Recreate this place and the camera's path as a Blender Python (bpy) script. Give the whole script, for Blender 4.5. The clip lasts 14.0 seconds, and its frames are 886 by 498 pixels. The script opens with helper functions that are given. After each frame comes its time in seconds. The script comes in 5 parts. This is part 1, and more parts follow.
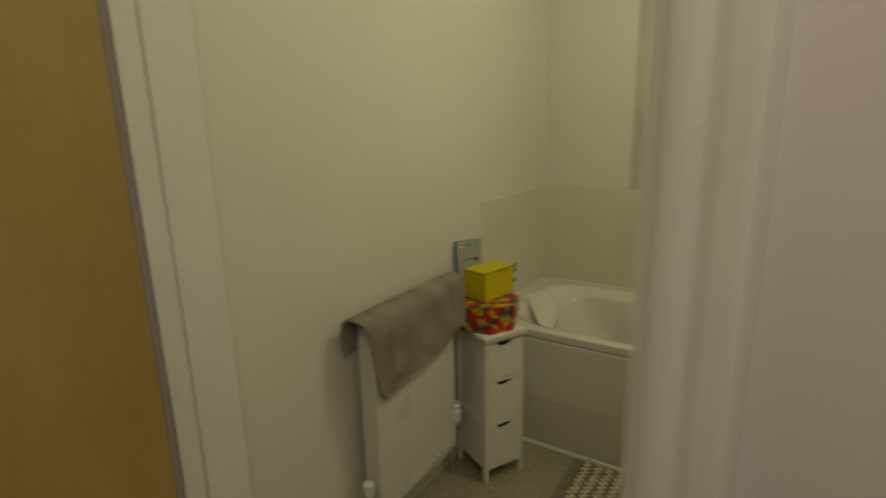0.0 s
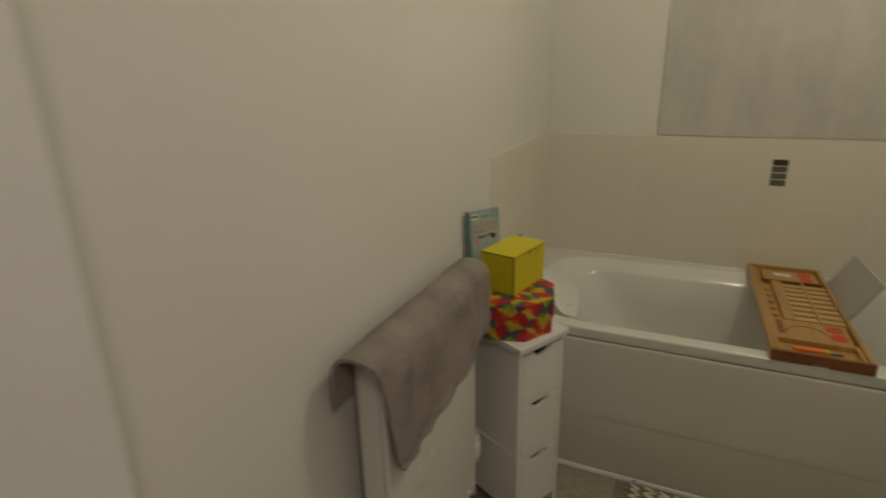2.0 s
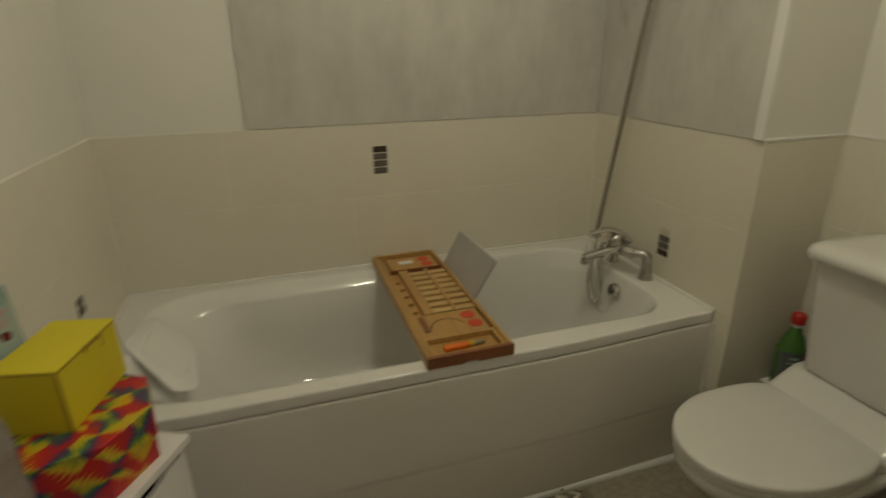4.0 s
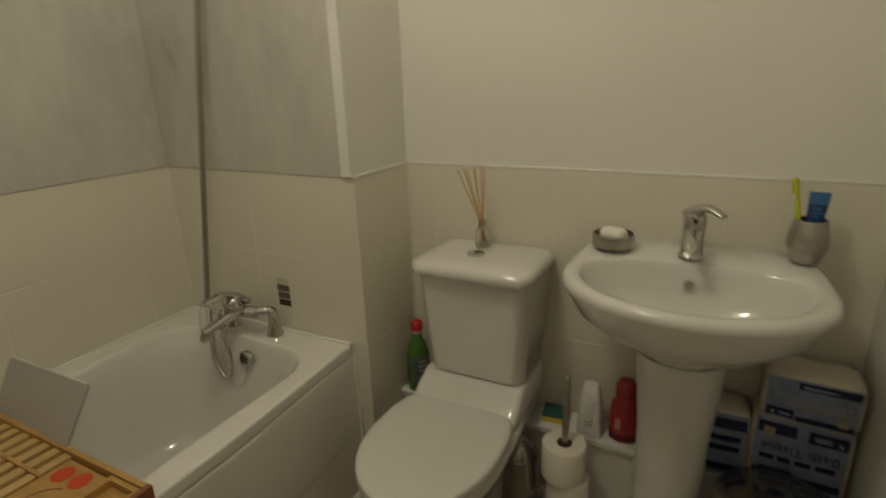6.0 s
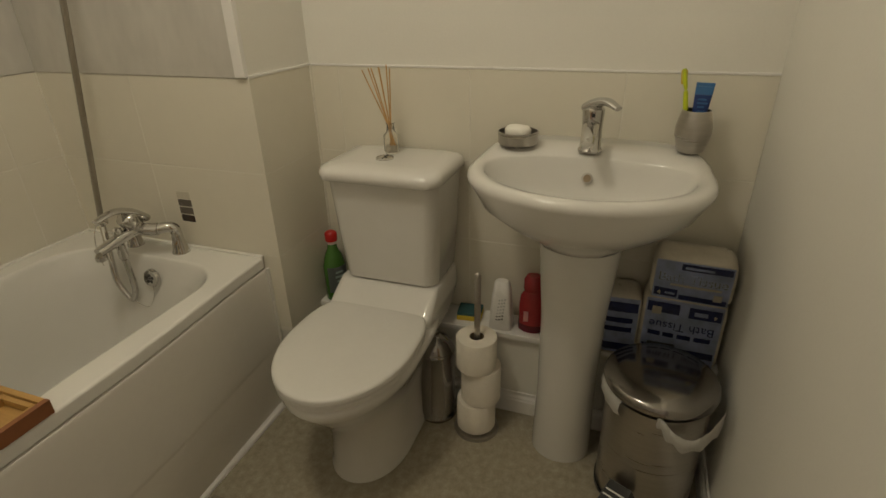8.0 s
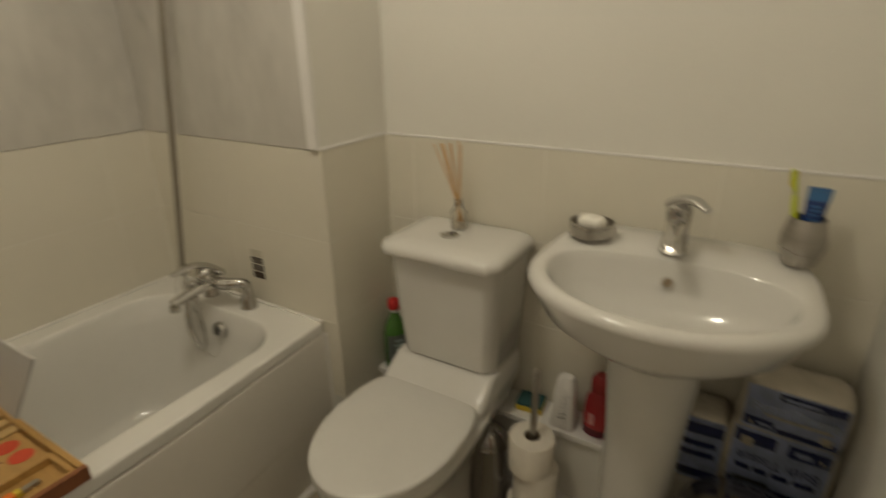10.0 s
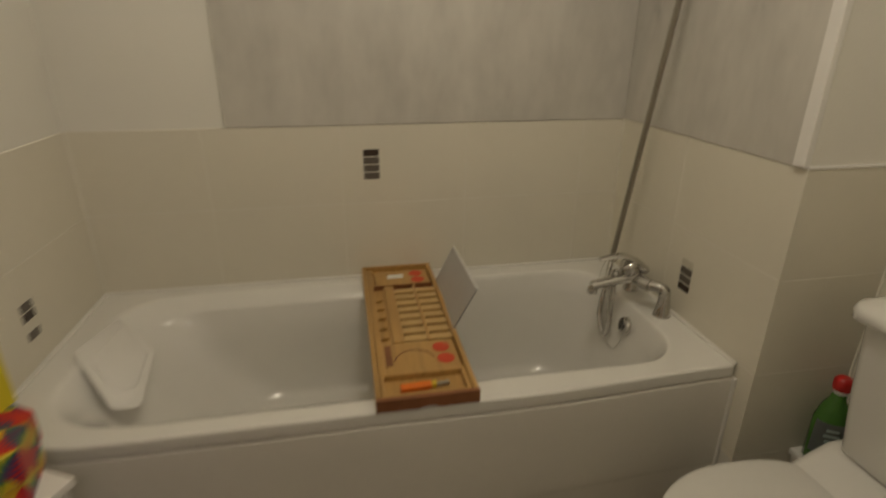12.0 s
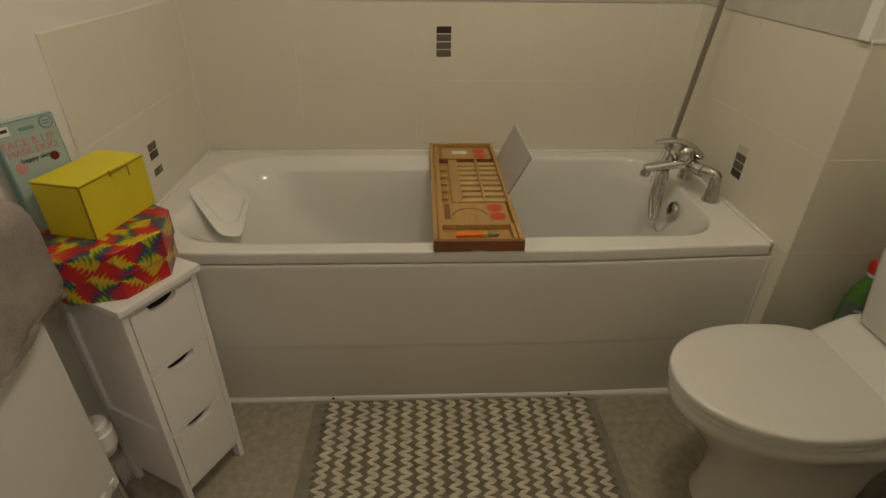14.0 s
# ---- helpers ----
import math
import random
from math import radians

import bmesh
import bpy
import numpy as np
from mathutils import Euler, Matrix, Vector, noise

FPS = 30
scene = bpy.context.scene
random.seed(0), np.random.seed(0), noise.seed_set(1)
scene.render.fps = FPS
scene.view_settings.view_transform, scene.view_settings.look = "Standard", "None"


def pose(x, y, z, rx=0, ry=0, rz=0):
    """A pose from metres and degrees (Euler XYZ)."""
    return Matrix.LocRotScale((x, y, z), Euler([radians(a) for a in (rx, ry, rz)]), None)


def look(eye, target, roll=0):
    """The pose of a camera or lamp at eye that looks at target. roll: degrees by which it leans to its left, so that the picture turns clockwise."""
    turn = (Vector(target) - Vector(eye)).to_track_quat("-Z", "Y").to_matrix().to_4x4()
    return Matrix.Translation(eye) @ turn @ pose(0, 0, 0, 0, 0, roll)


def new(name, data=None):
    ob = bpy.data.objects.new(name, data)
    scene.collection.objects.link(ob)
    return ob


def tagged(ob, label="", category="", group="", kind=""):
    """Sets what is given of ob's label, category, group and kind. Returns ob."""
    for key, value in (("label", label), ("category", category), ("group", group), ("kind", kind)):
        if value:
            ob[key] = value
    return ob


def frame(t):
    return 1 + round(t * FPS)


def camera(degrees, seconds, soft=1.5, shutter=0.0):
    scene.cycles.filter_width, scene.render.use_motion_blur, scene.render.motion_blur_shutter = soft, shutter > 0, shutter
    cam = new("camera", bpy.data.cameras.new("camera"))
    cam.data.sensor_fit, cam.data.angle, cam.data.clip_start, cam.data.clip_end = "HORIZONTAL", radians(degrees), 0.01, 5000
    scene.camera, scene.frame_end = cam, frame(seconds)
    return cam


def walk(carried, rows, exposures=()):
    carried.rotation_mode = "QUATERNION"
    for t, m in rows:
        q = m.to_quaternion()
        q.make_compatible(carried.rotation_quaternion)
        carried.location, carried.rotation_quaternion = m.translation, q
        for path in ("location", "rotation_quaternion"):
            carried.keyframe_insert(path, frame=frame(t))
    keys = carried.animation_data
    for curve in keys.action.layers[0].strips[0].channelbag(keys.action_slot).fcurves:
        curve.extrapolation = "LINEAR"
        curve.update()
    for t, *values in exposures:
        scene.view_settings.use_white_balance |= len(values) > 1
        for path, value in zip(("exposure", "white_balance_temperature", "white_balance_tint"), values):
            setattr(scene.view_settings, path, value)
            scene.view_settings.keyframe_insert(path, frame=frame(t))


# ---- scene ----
cam = camera(80.2, 14.0, shutter=0.7)
PATH = [
    (0, (1.039, -2.617, 1.379), (-0.014, -0.985, 0.905), -1.3),
    (0.5, (0.844, -2.569, 1.322), (-0.304, -1.006, 0.833), -0.6),
    (1, (0.723, -2.522, 1.339), (-0.405, -0.955, 0.819), -0.9),
    (1.5, (0.586, -2.382, 1.307), (-0.387, -0.725, 0.752), -1.2),
    (2, (0.529, -2.223, 1.285), (-0.264, -0.499, 0.653), -1.3),
    (2.5, (0.51, -2.096, 1.275), (0.071, -0.281, 0.559), -1.5),
    (3, (0.503, -2.006, 1.269), (0.431, -0.149, 0.529), -2.3),
    (5.3, (0.562, -1.608, 1.279), (1.925, -0.258, 0.713), -1.0),
    (5.5, (0.572, -1.613, 1.288), (2.056, -0.404, 0.709), -1.6),
    (6, (0.567, -1.613, 1.284), (2.254, -0.729, 0.675), -1.9),
    (6.5, (0.575, -1.659, 1.233), (2.273, -0.9, 0.498), -1.9),
    (7, (0.567, -1.663, 1.223), (2.244, -1.027, 0.338), -1.9),
    (7.2, (0.565, -1.676, 1.205), (2.247, -1.053, 0.32), -1.7),
    (9.3, (0.614, -1.66, 1.269), (2.311, -1.049, 0.403), -1.2),
    (9.5, (0.644, -1.673, 1.272), (2.335, -1.002, 0.44), -1.4),
    (10, (0.723, -1.702, 1.308), (2.311, -0.745, 0.557), -0.9),
    (10.5, (0.759, -1.654, 1.319), (2.068, -0.285, 0.677), -0.5),
    (11, (0.787, -1.554, 1.318), (1.763, 0.089, 0.729), -0.1),
    (11.5, (0.786, -1.552, 1.286), (1.409, 0.247, 0.672), 0.0),
    (12, (0.773, -1.659, 1.289), (1.114, 0.167, 0.546), 0.2),
    (12.5, (0.748, -1.773, 1.267), (0.934, 0.043, 0.45), 0.6),
    (13, (0.751, -1.845, 1.238), (0.852, -0.066, 0.331), 0.5),
    (13.5, (0.77, -1.874, 1.221), (0.853, -0.136, 0.235), 0.6),
    (14, (0.775, -1.863, 1.221), (0.852, -0.145, 0.199), 0.8),
]
LOOKS = [(0, -0.33, 7350, -9), (0.5, -0.12, 6950, -3), (1, -0.07, 6600, 1), (1.5, -0.12, 6200, 6), (2, -0.15, 6200, 6), (3, -0.15, 6250, 2), (5.5, -0.17, 6280, 5), (6.5, -0.15, 6350, 5), (7.1, 0.02, 6350, 9),
         (9.4, 0.18, 6300, 9), (10, 0.15, 6250, 10), (10.6, 0.02, 6250, 11), (11.5, 0, 6300, 12), (12, -0.02, 6350, 12), (13, 0, 6450, 12), (14, 0.1, 6450, 11)]
walk(cam, [(t, look(eye, target, roll)) for t, eye, target, roll in PATH], LOOKS)

# ---- light ----
world = bpy.data.worlds.new("world")
scene.world = world
world.use_nodes = True
world.node_tree.nodes["Background"].inputs[0].default_value = (0.6, 0.65, 0.75, 1)
world.node_tree.nodes["Background"].inputs[1].default_value = 0.02


def lamp(name, size, power, colour, eye, target):
    data = bpy.data.lights.new(name, "AREA")
    data.shape, data.size, data.energy, data.color = "DISK", size, power, colour
    ob = new(name, data)
    ob.matrix_world = look(eye, target)
    return ob


bulb = bpy.data.lights.new("ceiling_lamp", "POINT")
bulb.energy, bulb.color, bulb.shadow_soft_size = 15.0, (1.0, 0.89, 0.69), 0.10
new("ceiling_lamp", bulb).location = (1.02, -1.00, 2.20)
# Unseen fill added in the hall to brighten the door and jamb.
lamp("hall_fill", 0.30, 9.0, (1.0, 0.845, 0.735), (1.25, -2.82, 2.33), (1.25, -2.81, 0))


# ---- materials ----
def material(name, colour, rough=0.5, metal=0.0, vary=0.06, scale=6.0, fine=90.0, bump=0.02, stretch=(1, 1, 1), coat=0.0, rough_vary=0.08, ramp=None, random_value=0.0):
    """A surface with broad stains, fine grain, relief and uneven gloss, at real-world size."""
    m = bpy.data.materials.new(name)
    m.use_nodes = True
    n, l = m.node_tree.nodes, m.node_tree.links
    p = n["Principled BSDF"]
    p.inputs["Metallic"].default_value = metal
    p.inputs["Coat Weight"].default_value = coat
    p.inputs["Coat Roughness"].default_value = 0.08
    geo = n.new("ShaderNodeNewGeometry")
    mp = n.new("ShaderNodeMapping")
    mp.inputs["Scale"].default_value = stretch
    l.new(geo.outputs["Position"], mp.inputs["Vector"])
    big, small = n.new("ShaderNodeTexNoise"), n.new("ShaderNodeTexNoise")
    big.inputs["Scale"].default_value, big.inputs["Detail"].default_value = scale, 4
    small.inputs["Scale"].default_value, small.inputs["Detail"].default_value = fine, 3
    l.new(mp.outputs[0], big.inputs["Vector"]), l.new(mp.outputs[0], small.inputs["Vector"])
    mix = n.new("ShaderNodeMath")
    mix.operation = "MULTIPLY_ADD"
    l.new(small.outputs["Fac"], mix.inputs[0])
    mix.inputs[1].default_value = 0.4
    l.new(big.outputs["Fac"], mix.inputs[2])
    fac = mix.outputs[0]
    if random_value:
        info, add = n.new("ShaderNodeObjectInfo"), n.new("ShaderNodeMath")
        add.operation = "MULTIPLY_ADD"
        l.new(info.outputs["Random"], add.inputs[0])
        add.inputs[1].default_value = random_value
        l.new(fac, add.inputs[2])
        fac = add.outputs[0]
    cr = n.new("ShaderNodeValToRGB")
    l.new(fac, cr.inputs[0])
    if ramp:
        cr.color_ramp.elements[0].position, cr.color_ramp.elements[0].color = ramp[0][0], (*ramp[0][1], 1)
        cr.color_ramp.elements[1].position, cr.color_ramp.elements[1].color = ramp[-1][0], (*ramp[-1][1], 1)
        for pos, c in ramp[1:-1]:
            cr.color_ramp.elements.new(pos).color = (*c, 1)
    else:
        cr.color_ramp.interpolation = "EASE"
        cr.color_ramp.elements[0].position, cr.color_ramp.elements[0].color = 0.25, (*[c * (1 - vary) for c in colour], 1)
        cr.color_ramp.elements[1].position, cr.color_ramp.elements[1].color = 1.0, (*[min(1, c * (1 + vary)) for c in colour], 1)
    l.new(cr.outputs[0], p.inputs["Base Color"])
    ra = n.new("ShaderNodeMapRange")
    ra.inputs["To Min"].default_value, ra.inputs["To Max"].default_value = max(0.02, rough - rough_vary), min(1, rough + rough_vary)
    l.new(big.outputs["Fac"], ra.inputs[0]), l.new(ra.outputs[0], p.inputs["Roughness"])
    if bump:
        b = n.new("ShaderNodeBump")
        b.inputs["Strength"].default_value, b.inputs["Distance"].default_value = min(1, bump * 10), 0.002
        l.new(small.outputs["Fac"], b.inputs["Height"]), l.new(b.outputs[0], p.inputs["Normal"])
    return m


PAINT = material("wall_paint", (0.74, 0.72, 0.66), 0.6, vary=0.03, scale=2.2, fine=160, bump=0.02)
# Wall paint with the hall light's lavender cast put into its colour.
HALL_LIGHT_TINT = material("hall_light_tint", (0.69, 0.65, 0.665), 0.6, vary=0.03, scale=2.2, fine=160, bump=0.02)
GLOSS = material("white_gloss", (0.78, 0.76, 0.73), 0.3, vary=0.03, scale=5, fine=60, bump=0.01)
SEAL = material("silicone_sealant", (0.72, 0.70, 0.65), 0.5, vary=0.04)
TILE = material("cream_tile", (0.70, 0.662, 0.562), 0.42, vary=0.03, scale=4, fine=30, bump=0.0, rough_vary=0.03, random_value=0.12)
GROUT = material("pale_grout", (0.73, 0.70, 0.615), 0.8, vary=0.08, scale=12, fine=200, bump=0.05)
CERAMIC = material("white_ceramic", (0.675, 0.66, 0.62), 0.1, vary=0.02, scale=4, fine=30, bump=0, coat=0.5, rough_vary=0.03)
ACRYLIC = material("white_acrylic", (0.735, 0.72, 0.675), 0.09, vary=0.02, scale=4, fine=30, bump=0, coat=0.6, rough_vary=0.03)
PANEL = material("bath_panel_white", (0.74, 0.71, 0.65), 0.25, vary=0.03, scale=3, fine=50, bump=0.004)
MARBLE = material("grey_marble_panel", (0.5, 0.5, 0.48), 0.42, scale=3.2, fine=15, bump=0.0, stretch=(1.8, 1.8, 0.8),
                  ramp=[(0.38, (0.335, 0.317, 0.288)), (0.52, (0.475, 0.455, 0.415)), (0.70, (0.535, 0.512, 0.465)), (0.95, (0.61, 0.585, 0.53))])
VINYL = material("grey_vinyl_floor", (0.3, 0.29, 0.25), 0.42, scale=48, fine=170, bump=0.03,
                 ramp=[(0.42, (0.255, 0.224, 0.162)), (0.60, (0.295, 0.262, 0.193)), (0.78, (0.34, 0.304, 0.228)), (1.0, (0.41, 0.373, 0.285))])
CARPET = material("hall_carpet", (0.2, 0.17, 0.14), 0.95, vary=0.2, scale=20, fine=400, bump=0.1)
OAK = material("door_veneer", (0.40, 0.27, 0.10), 0.45, scale=5, fine=34, bump=0.004, stretch=(1, 1.4, 0.6),
               ramp=[(0.35, (0.335, 0.212, 0.072)), (0.55, (0.378, 0.248, 0.085)), (0.72, (0.402, 0.270, 0.096)), (0.95, (0.435, 0.30, 0.112))])
CHROME = material("chrome", (0.58, 0.565, 0.54), 0.09, 1.0, vary=0.03, bump=0, rough_vary=0.04)
BIN_LID = material("polished_steel", (0.33, 0.31, 0.29), 0.14, 1.0, vary=0.1, scale=7, fine=60, bump=0, rough_vary=0.06)
STEEL = material("brushed_steel", (0.43, 0.405, 0.37), 0.3, 1.0, vary=0.08, scale=8, fine=120, bump=0.008, stretch=(1, 1, 14))
HOSE = material("metal_hose", (0.36, 0.33, 0.28), 0.35, 0.85, vary=0.1, bump=0)
BAMBOO = material("bamboo", (0.41, 0.24, 0.075), 0.42, scale=5, fine=50, bump=0.01, stretch=(14, 1, 14), vary=0.22, random_value=0.15)
BAMBOO_DARK = material("dark_bamboo", (0.20, 0.075, 0.028), 0.45, scale=8, fine=90, bump=0.02, vary=0.25)
BAMBOO_PALE = material("pale_bamboo", (0.50, 0.335, 0.135), 0.42, scale=5, fine=50, bump=0.01, stretch=(1, 14, 14), vary=0.15, random_value=0.2)
WHITE_WOOD = material("white_painted_wood", (0.75, 0.727, 0.68), 0.38, vary=0.03, scale=6, fine=80, bump=0.01, stretch=(1, 1, 0.3))
DARK = material("dark_gap", (0.03, 0.025, 0.02), 0.8)
BLACK = material("black_plastic", (0.02, 0.02, 0.02), 0.4)
MOSAIC = material("taupe_mosaic", (0.115, 0.10, 0.085), 0.25, vary=0.15, random_value=0.6, scale=25)
MOSAIC_DARK = material("dark_brown_mosaic", (0.045, 0.03, 0.022), 0.22, vary=0.2)
MOSAIC_PALE = material("pale_mosaic", (0.58, 0.545, 0.45), 0.25, vary=0.1)
RAD = material("radiator_enamel", (0.71, 0.69, 0.635), 0.3, vary=0.03, bump=0.004)
TOWEL = material("grey_towel", (0.245, 0.210, 0.183), 0.98, vary=0.32, scale=12, fine=240, bump=0.1)
YELLOW = material("yellow_card", (0.62, 0.52, 0.014), 0.55, vary=0.05, scale=8, fine=120, bump=0.01)
YELLOW_DARK = material("yellow_card_gap_shade", (0.30, 0.2, 0.02), 0.7)
SEAT_PLASTIC = material("seat_plastic", (0.665, 0.65, 0.61), 0.22, vary=0.03, bump=0.003)
TEAL = material("teal_carton", (0.35, 0.435, 0.395), 0.4, vary=0.05, bump=0.005)
TEAL_DARK = material("teal_carton_side", (0.15, 0.27, 0.25), 0.45, vary=0.08)
PINK = material("pink_print", (0.55, 0.24, 0.235), 0.5)
WHITE_PRINT = material("white_print", (0.75, 0.74, 0.70), 0.5)
BLACK_PRINT = material("black_print", (0.03, 0.03, 0.03), 0.5)
RUG_GREY = material("rug_grey", (0.18, 0.152, 0.108), 0.98, vary=0.3, scale=30, fine=300, bump=0.1)
RUG_DARK = material("rug_side_strip", (0.22, 0.20, 0.16), 0.98, vary=0.2, scale=30, fine=300, bump=0.1)
BOARD_EDGE = material("board_edge", (0.60, 0.59, 0.57), 0.3)
RUG_CREAM = material("rug_cream", (0.56, 0.52, 0.41), 0.95, vary=0.28, scale=40, fine=260, bump=0.1)
FOAM = material("white_foam", (0.74, 0.725, 0.69), 0.5, vary=0.03, scale=12, fine=200, bump=0.03)
RED_PRINT = material("red_print", (0.55, 0.06, 0.02), 0.5, vary=0.1)
ORANGE = material("orange_plastic", (0.75, 0.17, 0.01), 0.35)
BOARD_GREY = material("grey_board", (0.44, 0.435, 0.43), 0.4, vary=0.05, scale=10, bump=0.006)
BOTTLE_GREEN = material("green_bottle", (0.065, 0.18, 0.03), 0.15, vary=0.1, coat=0.4)
LABEL_DARK = material("dark_label", (0.11, 0.125, 0.12), 0.4)
CAP_RED = material("red_cap", (0.45, 0.015, 0.012), 0.3)
RED_BOTTLE = material("red_bottle", (0.36, 0.025, 0.03), 0.25, vary=0.1, coat=0.3)
RED_DEEP = material("deep_red_liquid", (0.12, 0.012, 0.02), 0.2)
PAPER = material("toilet_paper", (0.74, 0.69, 0.60), 0.95, vary=0.04, scale=30, fine=300, bump=0.06)
CARDBOARD = material("cardboard_core", (0.26, 0.20, 0.13), 0.9)
PACK_BLUE = material("pack_film_blue", (0.40, 0.46, 0.66), 0.25, vary=0.35, scale=16, fine=60, bump=0.04, coat=0.3)
PACK_NAVY = material("pack_film_navy", (0.025, 0.035, 0.13), 0.22, vary=0.2, scale=20, coat=0.3)
PACK_CLEAR = material("pack_film_clear", (0.60, 0.55, 0.46), 0.3, vary=0.12, scale=22, fine=70, bump=0.06, coat=0.3)
BAG = material("white_bag", (0.75, 0.73, 0.69), 0.4, vary=0.1, scale=25, bump=0.04)
SOAP = material("white_soap", (0.82, 0.79, 0.72), 0.4, vary=0.03)
LIME = material("lime_plastic", (0.55, 0.62, 0.02), 0.35)
TUBE_BLUE = material("blue_tube", (0.012, 0.038, 0.17), 0.3, vary=0.2)
TUBE_LIGHT = material("light_blue_print", (0.04, 0.14, 0.33), 0.35)
REED = material("rattan_reed", (0.55, 0.33, 0.13), 0.8, vary=0.15, scale=40)
SPONGE_TEAL = material("teal_scourer", (0.035, 0.10, 0.10), 0.9)
SPONGE_YELLOW = material("yellow_sponge", (0.62, 0.46, 0.05), 0.9)
SMOKE = material("polished_dark_steel", (0.30, 0.285, 0.27), 0.16, 1.0, vary=0.1, scale=9, bump=0, rough_vary=0.05)

GLASS = bpy.data.materials.new("clear_glass")
GLASS.use_nodes = True
_g = GLASS.node_tree.nodes["Principled BSDF"]
_g.inputs["Transmission Weight"].default_value, _g.inputs["Roughness"].default_value = 1.0, 0.03
_g.inputs["Base Color"].default_value = (0.97, 0.96, 0.93, 1)


def swirl_paper():
    """Tie-dye wrapping paper: fans of red, yellow, green and blue round scattered centres, with ragged edges."""
    m = bpy.data.materials.new("tie_dye_paper")
    m.use_nodes = True
    n, l = m.node_tree.nodes, m.node_tree.links
    p = n["Principled BSDF"]
    p.inputs["Roughness"].default_value = 0.4
    tc, raw, uv = n.new("ShaderNodeTexCoord"), n.new("ShaderNodeSeparateXYZ"), n.new("ShaderNodeCombineXYZ")
    l.new(tc.outputs["Object"], raw.inputs[0])

    def calc(op, a, b):
        k = n.new("ShaderNodeMath")
        k.operation = op
        for i, v in enumerate((a, b)):
            if isinstance(v, float):
                k.inputs[i].default_value = v
            else:
                l.new(v, k.inputs[i])
        return k.outputs[0]

    # the paper wraps round the box: once round its side, and from the side up over the top
    l.new(calc("MULTIPLY", calc("ARCTAN2", raw.outputs["Y"], raw.outputs["X"]), 0.115), uv.inputs["X"])
    reach = calc("SQRT", calc("ADD", calc("MULTIPLY", raw.outputs["X"], raw.outputs["X"]), calc("MULTIPLY", raw.outputs["Y"], raw.outputs["Y"])), 0.0)
    l.new(calc("SUBTRACT", raw.outputs["Z"], reach), uv.inputs["Y"])
    vor, noi = n.new("ShaderNodeTexVoronoi"), n.new("ShaderNodeTexNoise")
    vor.voronoi_dimensions = "2D"
    vor.inputs["Scale"].default_value, noi.inputs["Scale"].default_value = 13.0, 34.0
    noi.inputs["Detail"].default_value = 1
    l.new(uv.outputs[0], vor.inputs["Vector"]), l.new(uv.outputs[0], noi.inputs["Vector"])
    sub, sep = n.new("ShaderNodeVectorMath"), n.new("ShaderNodeSeparateXYZ")
    sub.operation = "SUBTRACT"
    l.new(uv.outputs[0], sub.inputs[0]), l.new(vor.outputs["Position"], sub.inputs[1])
    l.new(sub.outputs[0], sep.inputs[0])
    ang = n.new("ShaderNodeMath")
    ang.operation = "ARCTAN2"
    l.new(sep.outputs["Y"], ang.inputs[0]), l.new(sep.outputs["X"], ang.inputs[1])
    tw, ad, fr = n.new("ShaderNodeMath"), n.new("ShaderNodeMath"), n.new("ShaderNodeMath")
    tw.operation, ad.operation, fr.operation = "MULTIPLY_ADD", "MULTIPLY_ADD", "FRACT"
    l.new(ang.outputs[0], tw.inputs[0])
    tw.inputs[1].default_value = 0.318
    tw.inputs[2].default_value = 0.15
    l.new(noi.outputs["Fac"], ad.inputs[0])
    ad.inputs[1].default_value = 0.5
    far, zig, jag = n.new("ShaderNodeVectorMath"), n.new("ShaderNodeMath"), n.new("ShaderNodeMath")
    far.operation, zig.operation, jag.operation = "LENGTH", "PINGPONG", "MULTIPLY_ADD"
    zig.inputs[1].default_value = 0.0042
    l.new(sub.outputs[0], far.inputs[0]), l.new(far.outputs["Value"], zig.inputs[0])
    l.new(zig.outputs[0], jag.inputs[0])
    jag.inputs[1].default_value = 36.0
    l.new(tw.outputs[0], jag.inputs[2]), l.new(jag.outputs[0], ad.inputs[2]), l.new(ad.outputs[0], fr.inputs[0])
    cr = n.new("ShaderNodeValToRGB")
    cr.color_ramp.elements[0].color, cr.color_ramp.elements[1].color = (0.47, 0.012, 0.012, 1), (0.40, 0.012, 0.03, 1)
    for pos, c in ((0.20, (0.44, 0.02, 0.01)), (0.25, (0.56, 0.32, 0.015)), (0.43, (0.52, 0.42, 0.02)), (0.53, (0.09, 0.22, 0.02)), (0.63, (0.02, 0.07, 0.12)), (0.76, (0.11, 0.02, 0.09)), (0.85, (0.38, 0.012, 0.02))):
        cr.color_ramp.elements.new(pos).color = (*c, 1)
    l.new(fr.outputs[0], cr.inputs[0]), l.new(cr.outputs[0], p.inputs["Base Color"])
    return m


TIE_DYE = swirl_paper()


# ---- builders ----
def part(name, bm, mat, parent=None, label="", smooth=False, auto=40):
    """Links a bmesh as one mesh object, under a thing or a part."""
    bmesh.ops.recalc_face_normals(bm, faces=bm.faces)
    me = bpy.data.meshes.new(name)
    bm.to_mesh(me)
    bm.free()
    me.materials.append(mat)
    if smooth:
        me.shade_smooth()
        me.set_sharp_from_angle(angle=radians(auto))
    ob = new(name, me)
    if parent:
        ob.parent = parent
    if label:
        tagged(ob, label)
    return ob


def thing(name, label, category, m=None, group="", kind=""):
    ob = new(name)
    ob.empty_display_size = 0.05
    if m is not None:
        ob.matrix_world = m
    return tagged(ob, label, category, group, kind)


